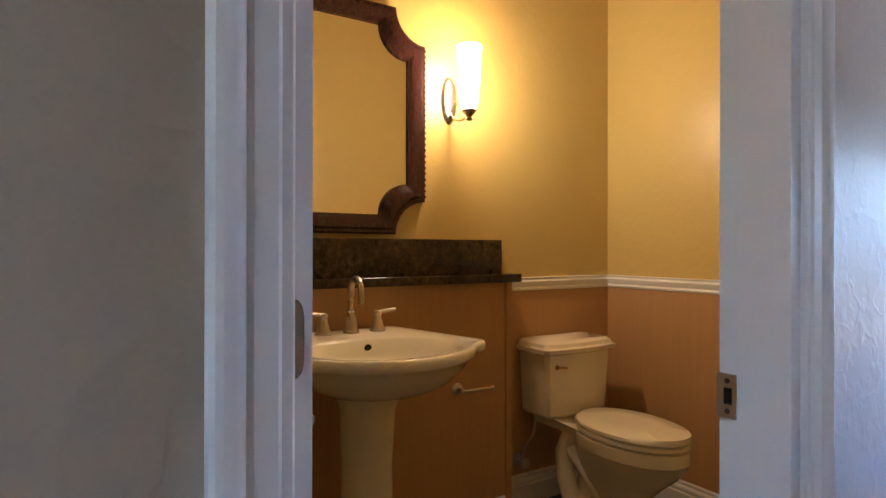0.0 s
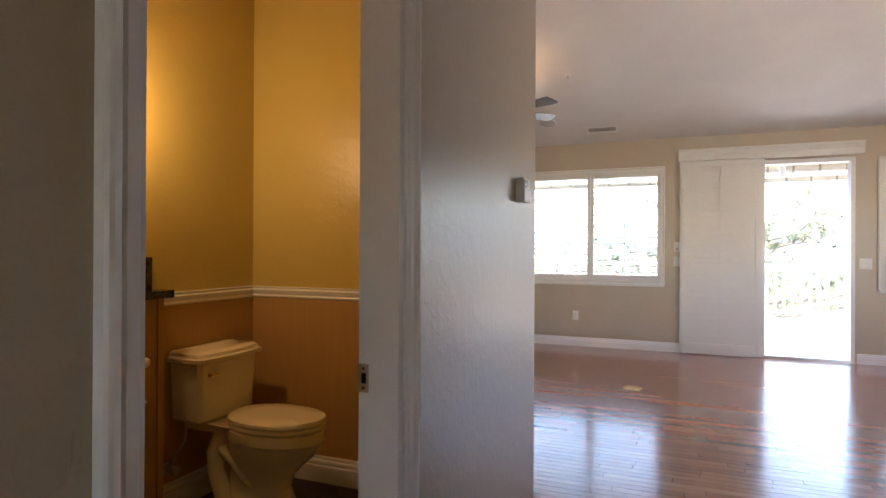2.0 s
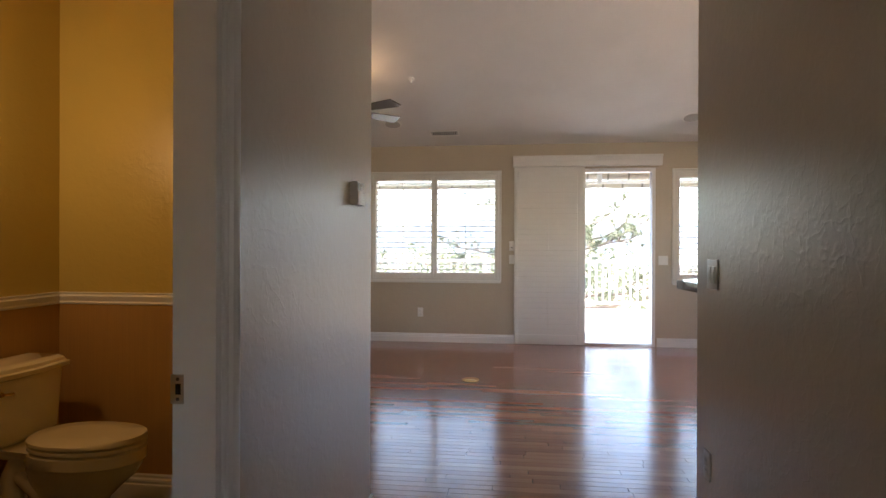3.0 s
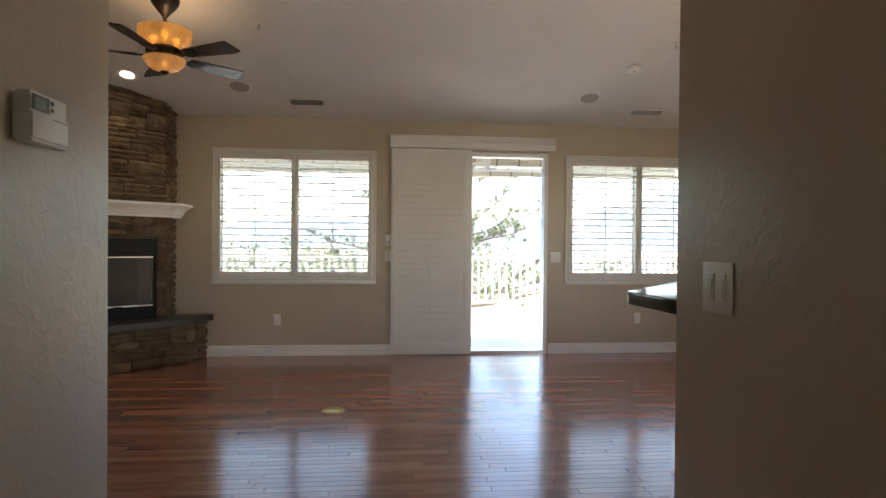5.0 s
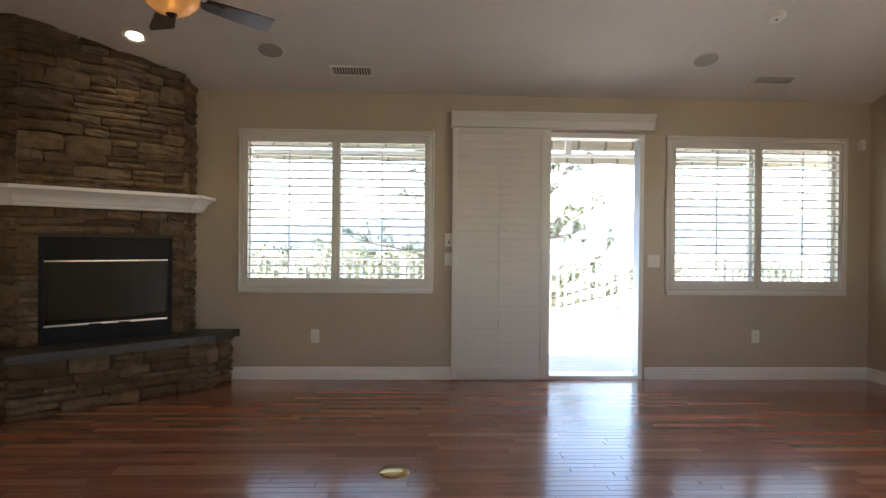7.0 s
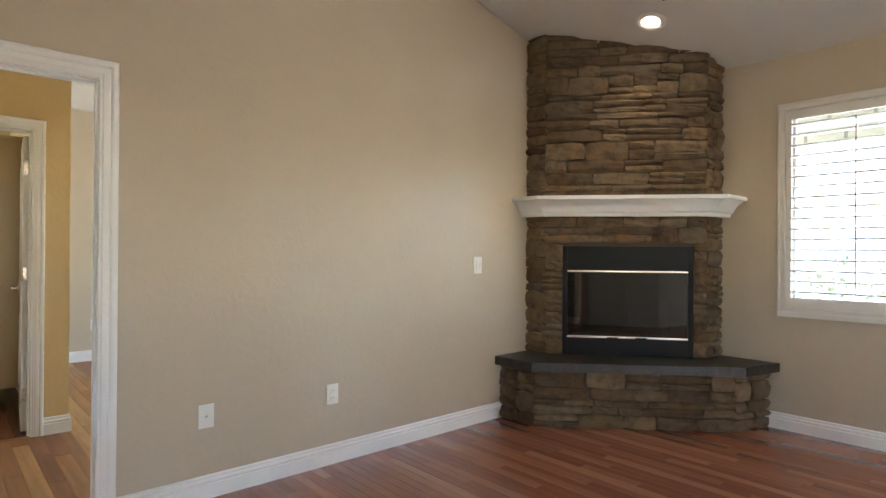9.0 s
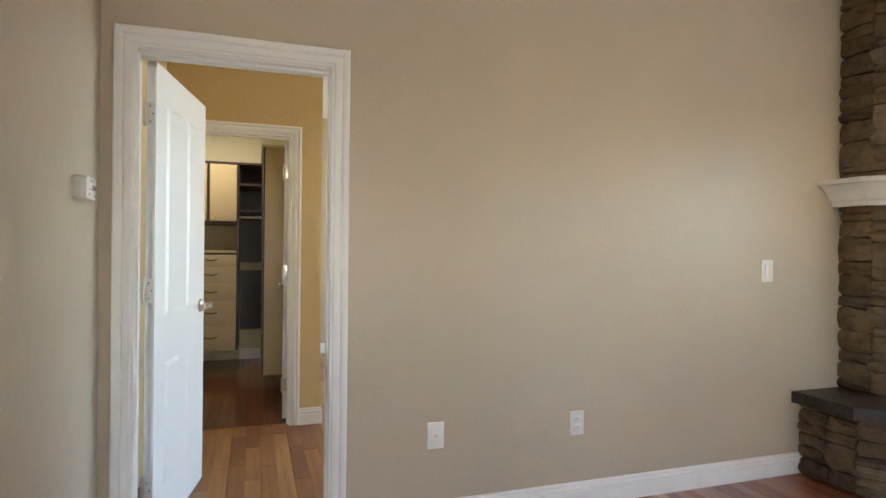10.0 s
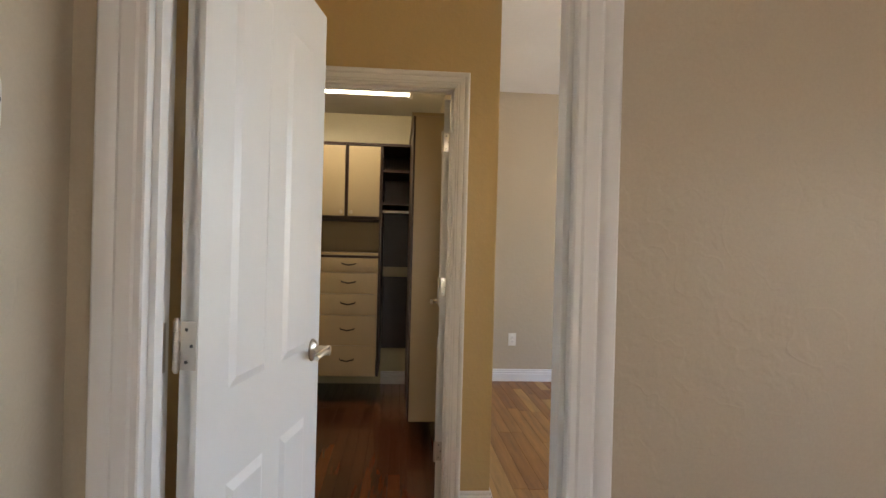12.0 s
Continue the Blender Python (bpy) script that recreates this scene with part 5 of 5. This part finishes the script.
part("rose", turn([(0.024, 0.0), (0.024, 0.006), (0.016, 0.011), (0.010, 0.014), (0.009, 0.045), (0.001, 0.046)], 24, None, (0, 0, 0), "y"), M_NICKEL, _p)
part("bar", tube([(0, -0.04, 0), (0.02, -0.043, -0.003), (0.135, -0.043, -0.004), (0.138, -0.043, -0.004), (0.148, -0.043, -0.004)], [0.007, 0.006, 0.006, 0.009, 0.009], 14), M_NICKEL, _p)
_k = thing("basin_valve", "chrome valve knob on the wall under the basin", "valve", (0.77, BUMP_Y, 0.56))
part("stem", turn([(0.012, 0.0), (0.009, 0.008), (0.009, 0.035), (0.019, 0.037), (0.021, 0.045), (0.017, 0.056), (0.001, 0.057)], 18, None, (0, 0, 0), "y"), M_STEEL, _k)

# the pocket door, slid into the wall, and its strike
_d = thing("door_3", "white pocket door slid open into the wall", "door", (0.0, HY + 0.058, 0.01))
_d["kind"] = "structure"
part("slab", boxed(-0.35, 0.296, -0.0175, 0.0175, 0.0, 2.0, 0.002), M_DOOR, _d)
_pl = loft([[(p[0], y, p[1]) for p in oval(0.264, 1.049, 0, 0.0245, 0.032, 0.032, 32, 5)] for y in (-0.0165, -0.0195)])
part("flush_pull", _pl, M_NICKEL, _d, "brushed nickel flush pull")
_s = thing("strike_plate", "brushed steel strike plate on the door jamb", "strike plate", (POCKET[1] - 0.0125, HY + 0.09, 0.917))
_bm = bmesh.new()
box(_bm, -0.0015, 0.0, -0.012, 0.018, -0.032, -0.012)
box(_bm, -0.0015, 0.0, -0.012, 0.018, 0.012, 0.032)
box(_bm, -0.0015, 0.0, -0.012, -0.006, -0.012, 0.012)
box(_bm, -0.0015, 0.0, 0.007, 0.018, -0.012, 0.012)
part("plate", _bm, M_STEEL, _s)
part("keeper", boxed(-0.0006, 0.0, -0.007, 0.008, -0.012, 0.012), M_BLACK, _s)
for _z in (-0.022, 0.022):
    part("screw", turn([(0.004, 0.0), (0.004, -0.0025), (0.001, -0.003)], 10, None, (0, 0.001, _z), "x"), M_DARKPLASTIC, _s)

# ---- walk-in closet ----
CF, CB = 6.75, 7.355


def drawer_unit():
    u = thing("drawer_unit", "wall-hung unit of five cream drawers with dark sides", "drawers", (2.12, CF, 0))
    bm = bmesh.new()
    box(bm, 0.0, 0.02, 0.0, CB - CF, 0.20, 1.42)
    box(bm, 0.755, 0.775, -0.004, CB - CF, 0.20, 1.42)
    box(bm, 0.02, 0.755, 0.03, CB - CF, 0.20, 0.22)
    part("carcass", bm, M_ESPRESSO, u)
    part("worktop", boxed(-0.004, 0.756, -0.012, CB - CF, 1.125, 1.145, 0.002), M_ESPRESSO, u)
    part("back_panel", boxed(0.02, 0.755, 0.40, 0.41, 1.145, 1.42), M_CREAM, u)
    part("shelf_board", boxed(0.02, 0.755, 0.0, 0.40, 1.146, 1.165), M_CREAM, u)
    for z0, z1 in ((1.012, 1.122), (0.846, 1.008), (0.680, 0.842), (0.445, 0.676), (0.205, 0.441)):
        d = part("drawer_front", boxed(0.022, 0.753, -0.018, 0.0, z0, z1, 0.0015), M_CREAM, u)
        zc = (z0 + z1) / 2 + 0.01
        for cx in (0.205, 0.53):
            pts = [(cx - 0.055, -0.018, zc + 0.008), (cx - 0.05, -0.032, zc + 0.002), (cx, -0.04, zc - 0.008), (cx + 0.05, -0.032, zc + 0.002), (cx + 0.055, -0.018, zc + 0.008)]
            part("handle", tube(pts, [0.004, 0.005, 0.0055, 0.005, 0.004], 8), M_BRONZE, d, "dark bow handle")
    return u


drawer_unit()


def wall_cabinet():
    u = thing("wall_cabinet", "wall cabinet with cream doors and dark edges", "cabinet", (2.12, CF, 0))
    bm = bmesh.new()
    box(bm, 0.0, 0.02, 0.0, CB - CF, 1.424, 2.0)
    box(bm, 0.755, 0.775, -0.002, CB - CF, 1.424, 2.0)
    box(bm, 0.02, 0.755, 0.0, CB - CF, 1.424, 1.444)
    box(bm, -0.3, 1.0, -0.01, CB - CF, 2.002, 2.022)
    box(bm, 0.02, 0.755, 0.3, 0.31, 1.444, 2.0)
    box(bm, 0.488, 0.508, -0.004, 0.02, 1.424, 2.0)
    part("carcass", bm, M_ESPRESSO, u)
    for a, b, kx in ((0.024, 0.484, 0.46), (0.512, 0.752, 0.536)):
        d = part("cabinet_door", boxed(a, b, -0.016, 0.0, 1.45, 1.995, 0.0015), M_CREAM, u)
        part("knob", turn([(0.005, 0.016), (0.006, 0.03), (0.014, 0.036), (0.013, 0.044), (0.001, 0.046)], 16, None, (kx, 0, 1.478), "y"), M_NICKEL, d)
    return u


wall_cabinet()


def hanging_unit():
    u = thing("hanging_shelf_unit", "dark open shelves with a hanging rod", "shelves", (2.897, CF, 0))
    w = 0.215
    bm = bmesh.new()
    for z in (1.80, 1.545):
        box(bm, 0.0, w, 0.0, CB - CF, z, z + 0.02)
    part("shelf", bm, M_ESPRESSO, u)
    part("back_panel", boxed(0.0, 0.44, CB - CF - 0.01, CB - CF, 0.32, 2.0), M_ESPRESSO, u)
    part("rail", boxed(0.0, 0.44, CB - CF - 0.03, CB - CF - 0.011, 0.955, 1.04), M_CREAM, u)
    part("hanging_rod", tube([(0.0, 0.05, 1.495), (w, 0.05, 1.495)], 0.012, 14), M_STEEL, u, "chrome hanging rod")
    return u


hanging_unit()
_u = thing("tall_closet_panel", "tall cream closet end panel with a dark edge", "closet", (3.105, 5.75, 0))
part("side_panel", boxed(0.012, 0.248, 0.0, 0.02, 0.155, 2.02, 0.001), M_CREAM, _u)
part("edge_band", boxed(0.0, 0.012, -0.002, 0.99, 0.155, 2.02), M_ESPRESSO, _u, "dark edge")
part("top_panel", boxed(-0.012, 0.248, -0.006, 0.99, 2.021, 2.042), M_CREAM, _u)
_x = thing("closet_light", "lit fluorescent ceiling fixture with a white wraparound lens", "ceiling light", (2.48, 6.275, 2.385))
part("lens", loft([[(x, -0.13, -0.015), (x, -0.12, -0.075), (x, -0.08, -0.09), (x, 0.08, -0.09), (x, 0.12, -0.075), (x, 0.13, -0.015)] for x in (-0.6, 0.6)]), glow("fluorescent_lens", (1.0, 0.88, 0.62), 1.0), _x, "glowing white lens")
part("end_cap", boxed(0.6, 0.625, -0.135, 0.135, -0.095, 0.0, 0.004), M_PLASTIC, _x)
part("end_cap", boxed(-0.625, -0.6, -0.135, 0.135, -0.095, 0.0, 0.004), M_PLASTIC, _x)
part("base_pan", boxed(-0.6, 0.6, -0.135, 0.135, -0.014, 0.0), M_PLASTIC, _x)

# ---- outdoors ----
M_GROUND = surface("dry_ground", (0.46, 0.44, 0.33), 0.95, var=0.3, scale=0.15, fine=6)
structure("ground", prism([(-900, -900), (900, -900), (900, 900), (-900, 900)], -6.2, -6.0), M_GROUND, "dry open ground falling away below the house", "ground")
M_DECK = surface("weathered_deck_paint", (0.50, 0.48, 0.44), 0.6, var=0.08, scale=2)
_dk = structure("deck", boxed(WX + 0.16, 12.4, -7.5, 6.5, -0.25, -0.085), M_DECK, "pale painted timber deck", "deck")
_bd = bpy.data.meshes.new("deck_board")
_vs, _fs = ([(-0.068, -7.0, -0.03), (0.068, -7.0, -0.03), (0.068, 7.0, -0.03), (-0.068, 7.0, -0.03), (-0.068, -7.0, 0), (0.068, -7.0, 0), (0.068, 7.0, 0), (-0.068, 7.0, 0)],
                             [(0, 1, 5, 4), (1, 2, 6, 5), (2, 3, 7, 6), (3, 0, 4, 7), (4, 5, 6, 7)])
_bd.from_pydata(_vs, [], _fs)
_bd.materials.append(M_DECK)
for _k in range(35):
    _o = new("deck_board", _bd)
    _o.parent = _dk
    _o.location = (WX + 0.24 + _k * 0.142, -0.5, -0.055)
M_RAILING = surface("grey_railing_paint", (0.40, 0.38, 0.36), 0.6, var=0.1, scale=3)
_r = thing("deck_railing", "grey deck railing with square balusters", "railing", (12.1, 0, -0.055))
part("top_rail", boxed(-0.06, 0.06, -7.4, 6.4, 0.98, 1.03, 0.008), M_RAILING, _r)
part("bottom_rail", boxed(-0.03, 0.03, -7.4, 6.4, 0.10, 0.16, 0.004), M_RAILING, _r)
_first = part("baluster", boxed(-0.02, 0.02, -0.02, 0.02, 0.15, 0.98), M_RAILING, _r)
for _k in range(98):
    _o = _first if _k == 0 else _first.copy()
    if _k:
        scene.collection.objects.link(_o)
    _o.location.y = -7.3 + _k * 0.14
_first = part("post", boxed(-0.05, 0.05, -0.05, 0.05, 0.0, 1.08, 0.006), M_RAILING, _r)
for _k in range(8):
    _o = _first if _k == 0 else _first.copy()
    if _k:
        scene.collection.objects.link(_o)
    _o.location.y = -7.3 + _k * 1.95

# house outside: roof with eave
structure("roof", loft([[(8.0, y, 2.52), (2.0, y, 4.25), (2.0, y, 4.35), (8.0, y, 2.62)] for y in (-8.0, 8.5)]), surface("roof_felt", (0.2, 0.19, 0.18), 0.9), "roof slab with a deep eave", "roof")
structure("roof_flat", prism([(-3.5, -1.6), (-0.3, -1.6), (-0.3, -4.6), (2.2, -4.6), (2.2, 8.5), (-3.5, 8.5)], 4.2, 4.3), surface("roof_felt_flat", (0.2, 0.19, 0.18), 0.9), "flat roof over the rear of the house", "roof")
structure("roof_bedroom", boxed(2.0, 6.6, 3.4, 8.5, 2.80, 2.9), surface("roof_felt_side", (0.2, 0.19, 0.18), 0.9), "ceiling slab over the bedroom", "roof")


# retracted awning above the glass door
def awning():
    a = thing("awning", "retracted striped cream awning with scalloped valance", "awning", (WX + 0.16, 0, 0))
    stripe, nt, b = node_mat("striped_awning_cloth")
    wv = nd(nt, "ShaderNodeTexWave", Scale=1.2)
    wv.bands_direction = "Y"
    nt.links.new(mapped(nt, (1, 1, 1)), wv.inputs["Vector"])
    nt.links.new(ramp(nt, wv.outputs["Fac"], [(0.012, (0.30, 0.27, 0.22)), (0.03, (0.62, 0.57, 0.47))]), b.inputs["Base Color"])
    b.inputs["Roughness"].default_value = 0.9
    part("roller", tube([(0.16, -4.6, 2.185), (0.16, 3.6, 2.185)], 0.06, 16), stripe, a)
    part("front_bar", boxed(0.46, 0.53, -4.6, 3.6, 2.115, 2.15, 0.006), M_TRIM, a)
    bm = bmesh.new()
    n = 220
    for k in range(n):
        y0, y1 = -4.6 + 8.2 * k / n, -4.6 + 8.2 * (k + 1) / n
        z0, z1 = [2.055 - 0.006 * math.cos(y * 2 * math.pi / 0.5) for y in (y0, y1)]
        v = [bm.verts.new(p) for p in ((0.535, y0, 2.12), (0.535, y1, 2.12), (0.535, y1, z1), (0.535, y0, z0))]
        bm.faces.new(v)
    bmesh.ops.remove_doubles(bm, verts=bm.verts, dist=1e-5)
    bmesh.ops.solidify(bm, geom=list(bm.faces), thickness=0.003)
    part("valance_cloth", bm, stripe, a)
    for y in (-1.19, 2.4, -3.9):
        part("bracket", boxed(0.02, 0.06, y - 0.03, y + 0.03, 2.06, 2.30, 0.004), M_TRIM, a)
    return a


awning()

# pine tree
M_BARK = surface("pine_bark", (0.19, 0.15, 0.12), 0.95, var=0.3, scale=6, fine=40, bumps=0.8, depth=0.02)
M_NEEDLE = surface("pine_needles", (0.13, 0.15, 0.08), 0.6, var=0.35, scale=1.2, fine=30)
M_LEAF = surface("scrub_leaves", (0.17, 0.19, 0.125), 0.7, var=0.3, scale=0.12, fine=2)


def pine(x, y, z, height, seed):
    rng = random.Random(seed)
    t = thing("pine_tree", "tall pine with crooked limbs and tufted needles", "tree", (x, y, z))
    trunk = bmesh.new()
    pts = [(0.15 * math.sin(k * 0.9), 0.12 * math.cos(k * 1.3), height * k / 10) for k in range(11)]
    tube(pts, [0.26 * (1 - k / 11.5) + 0.03 for k in range(11)], 10, trunk)
    verts, faces = [], []
    for k in range(40):
        nb = bmesh.new()
        h = height * rng.uniform(0.36, 0.97)
        a = rng.uniform(0, 2 * math.pi)
        ln = (1.1 - h / height) * rng.uniform(2.6, 4.4) + 1.6
        p = Vector((0, 0, h))
        d = Vector((math.cos(a), math.sin(a), rng.uniform(-0.15, 0.25)))
        line = [p.copy()]
        for s in range(6):
            d = (d + Vector((rng.uniform(-0.3, 0.3), rng.uniform(-0.3, 0.3), rng.uniform(-0.12, 0.2)))).normalized()
            p = p + d * ln / 6
            line.append(p.copy())
            if s >= 1:
                for q in range(3):
                    e = (d + Vector((rng.uniform(-1, 1), rng.uniform(-1, 1), rng.uniform(-0.3, 0.7)))).normalized()
                    tip = p + e * rng.uniform(0.25, 0.6)
                    tube([p, (p + tip) / 2 + Vector((0, 0, 0.03)), tip], [0.016, 0.011, 0.006], 5, nb)
                    for c in (tip, (p + tip) / 2 + Vector((0, 0, 0.04))):
                        for m in range(34):
                            u = Vector((rng.gauss(0, 1), rng.gauss(0, 1), rng.gauss(0.35, 0.8))).normalized()
                            w = u.orthogonal().normalized() * 0.007
                            l2 = rng.uniform(0.10, 0.20)
                            n0 = len(verts)
                            o = c + u * 0.01
                            verts += [o - w, o + w, o + u * l2]
                            faces.append((n0, n0 + 1, n0 + 2))
        tube(line, [0.055 * (1 - s / 7.5) for s in range(7)], 6, nb)
        part("limb", nb, M_BARK, t)
    part("trunk", trunk, M_BARK, t)
    me = bpy.data.meshes.new("needles")
    me.from_pydata([tuple(v) for v in verts], [], faces)
    me.materials.append(M_NEEDLE)
    ob = new("crown", me)
    ob.parent = t
    return t


pine(16.2, -1.35, -6.0, 12.5, 21)


def scrub_wood(name, label, x0, x1, y0, y1, count, zr, seed):
    """Many leafy clumps, joined: woods seen from afar."""
    rng = random.Random(seed)
    verts, faces = [], []
    for k in range(count):
        cx, cy = rng.uniform(x0, x1), rng.uniform(y0, y1)
        r = rng.uniform(1.4, 3.2)
        h = rng.uniform(*zr)
        for m in range(110):
            u = Vector((rng.gauss(0, 1), rng.gauss(0, 1), rng.gauss(0, 0.8)))
            u = u.normalized() * rng.uniform(0.5, 1.0)
            c = Vector((cx, cy, -6.0 + h * 0.6)) + Vector((u.x * r, u.y * r, u.z * h * 0.45))
            e = [Vector((rng.uniform(-1, 1), rng.uniform(-1, 1), rng.uniform(-1, 1))) * 0.42 for _ in range(3)]
            n0 = len(verts)
            verts += [tuple(c + q) for q in e]
            faces.append((n0, n0 + 1, n0 + 2))
    me = bpy.data.meshes.new(name)
    me.from_pydata(verts, [], faces)
    me.materials.append(M_LEAF)
    return tagged(new(name, me), label, "trees", "", "stuff")


scrub_wood("oak_scrub", "sunlit green oak scrub below the deck", 48, 105, -14, 60, 190, (4.0, 8.5), 5)
scrub_wood("far_scrub", "scattered pale scrub on the far slope", 70, 160, -90, 20, 70, (2.5, 5.0), 6)
# distance haze is painted in as the hills' blue colour
M_HILL = surface("haze_tinted_hill", (0.13, 0.17, 0.22), 1.0, var=0.15, scale=0.01, fine=0.08)
_bm = bmesh.new()
_ridge = []
for _k in range(81):
    _y = -900 + _k * 22.5
    _ridge.append((_y, 12 + 10 * noise.noise((_y * 0.0045, 1.7, 0)) + 6 * noise.noise((_y * 0.02, 4.1, 0)) + 26 * math.exp(-((_y + 430) / 130) ** 2)))
_rows = [[_bm.verts.new((700 if i == 0 else 820 if i == 1 else 900, y, -6.0 if i != 1 else max(10.0, h * 1.6 + 16))) for y, h in _ridge] for i in range(3)]
for _a, _b2 in zip(_rows, _rows[1:]):
    for _k in range(80):
        _bm.faces.new((_a[_k], _a[_k + 1], _b2[_k + 1], _b2[_k]))
structure("backdrop_hills", _bm, M_HILL, "hills on the horizon, tinted blue for haze", "hill")


# ---- floor planks ----
def plank_mesh(width, length, t=0.014):
    g, b = 0.0005, 0.0012
    w, l = width / 2 - g, length / 2 - g
    vs = [(-w, -l, -t), (w, -l, -t), (w, l, -t), (-w, l, -t), (-w, -l, -b), (w, -l, -b), (w, l, -b), (-w, l, -b),
          (-w + b, -l + b, 0), (w - b, -l + b, 0), (w - b, l - b, 0), (-w + b, l - b, 0)]
    fs = [(0, 1, 5, 4), (1, 2, 6, 5), (2, 3, 7, 6), (3, 0, 4, 7), (4, 5, 9, 8), (5, 6, 10, 9), (6, 7, 11, 10), (7, 4, 8, 11), (8, 9, 10, 11)]
    return vs, fs


def lay_planks(parent, x0, x1, y0, y1, width, lengths, near, mat_near, mat_rest, seed):
    """Strips along y in random lengths; those inside the stretch near become parts, the others one joined part."""
    rng = random.Random(seed)
    shared = {}
    verts, faces = [], []
    x = x0
    while x < x1 - 0.003:
        w = min(width, x1 - x)
        y = y0 - rng.random() * max(lengths)
        while y < y1:
            length = rng.choice(lengths)
            a, b = max(y, y0), min(y + length, y1)
            y += length
            if b - a < 0.02:
                continue
            cx, cy = x + w / 2, (a + b) / 2
            if near[0] < cx < near[1] and near[2] < cy < near[3]:
                key = (round(w, 3), round(b - a, 2))
                me = shared.get(key)
                if me is None:
                    me = bpy.data.meshes.new("plank")
                    vs, fs = plank_mesh(w, b - a)
                    me.from_pydata(vs, [], fs)
                    me.materials.append(mat_near)
                    shared[key] = me
                ob = new("plank", me)
                ob.parent = parent
                ob.location = (cx, cy, 0)
            else:
                vs, fs = plank_mesh(w, b - a)
                n = len(verts)
                verts += [(cx + p, cy + q, r) for p, q, r in vs]
                faces += [tuple(n + i for i in f) for f in fs]
        x += w
    if not verts:
        return None
    me = bpy.data.meshes.new("planks")
    me.from_pydata(verts, [], faces)
    me.materials.append(mat_rest)
    ob = new("planks", me)
    ob.parent = parent
    ob["kind"] = "stuff"
    return ob


STRIPS = [0.34, 0.46, 0.58, 0.7, 0.84, 1.0, 1.16]
NEAR = (2.5, 5.1, -2.0, 2.0)
lay_planks(floor_living, 2.37, WX, RY, LY, 0.058, STRIPS, NEAR, M_PLANK, M_PLANK_REST, 4)
lay_planks(floor_living, -2.6, 2.37, -0.90, 0.62, 0.058, STRIPS, NEAR, M_PLANK, M_PLANK_REST, 5)
lay_planks(floor_living, 0.4, 2.37, RY, -0.90, 0.058, STRIPS, NEAR, M_PLANK, M_PLANK_REST, 6)
M_BED_REST = timber("honey_floor_rest", HONEY, 0.3, 1, True, 0.3, 0.15)
BOARDS = [0.5, 0.7, 0.9, 1.2, 1.5]
# same wood as HONEY; the closet's shade is put into these tones
HONEY_SHADED = [(0.0, (0.085, 0.024, 0.011)), (0.5, (0.16, 0.050, 0.022)), (1.0, (0.25, 0.088, 0.038))]
ALL = (1.3, 6.3, 3.2, 7.6)
# lobby boards: HONEY toned down, dimmer light painted into the colour
HONEY_HALF_SHADED = [(0.0, (0.19, 0.064, 0.020)), (0.3, (0.28, 0.105, 0.032)), (0.7, (0.37, 0.160, 0.050)), (1.0, (0.48, 0.245, 0.082))]
lay_planks(floor_bed, 2.50, 3.478, LY + 0.01, 4.92, 0.083, BOARDS, (1.3, 4.6, 3.2, 7.6), timber("honey_floor_half_shaded", HONEY_HALF_SHADED, 0.4, 1, False, 0.4, 0.1), M_BED_REST, 9)
lay_planks(floor_bed, 3.478, 6.2, LY + 0.01, 4.92, 0.083, BOARDS, (1.3, 4.6, 3.2, 7.6), M_BED_PLANK, M_BED_REST, 12)
lay_planks(floor_bed, 3.478, 6.2, 4.92, 7.5, 0.083, BOARDS, (1.3, 5.4, 3.2, 7.6), M_BED_PLANK, M_BED_REST, 10)
lay_planks(floor_closet, 1.42, 3.354, 4.92, 7.36, 0.066, BOARDS, ALL, timber("honey_floor_shaded", HONEY_SHADED, 0.24, 1, False, 0.35, 0.3), M_BED_REST, 11)
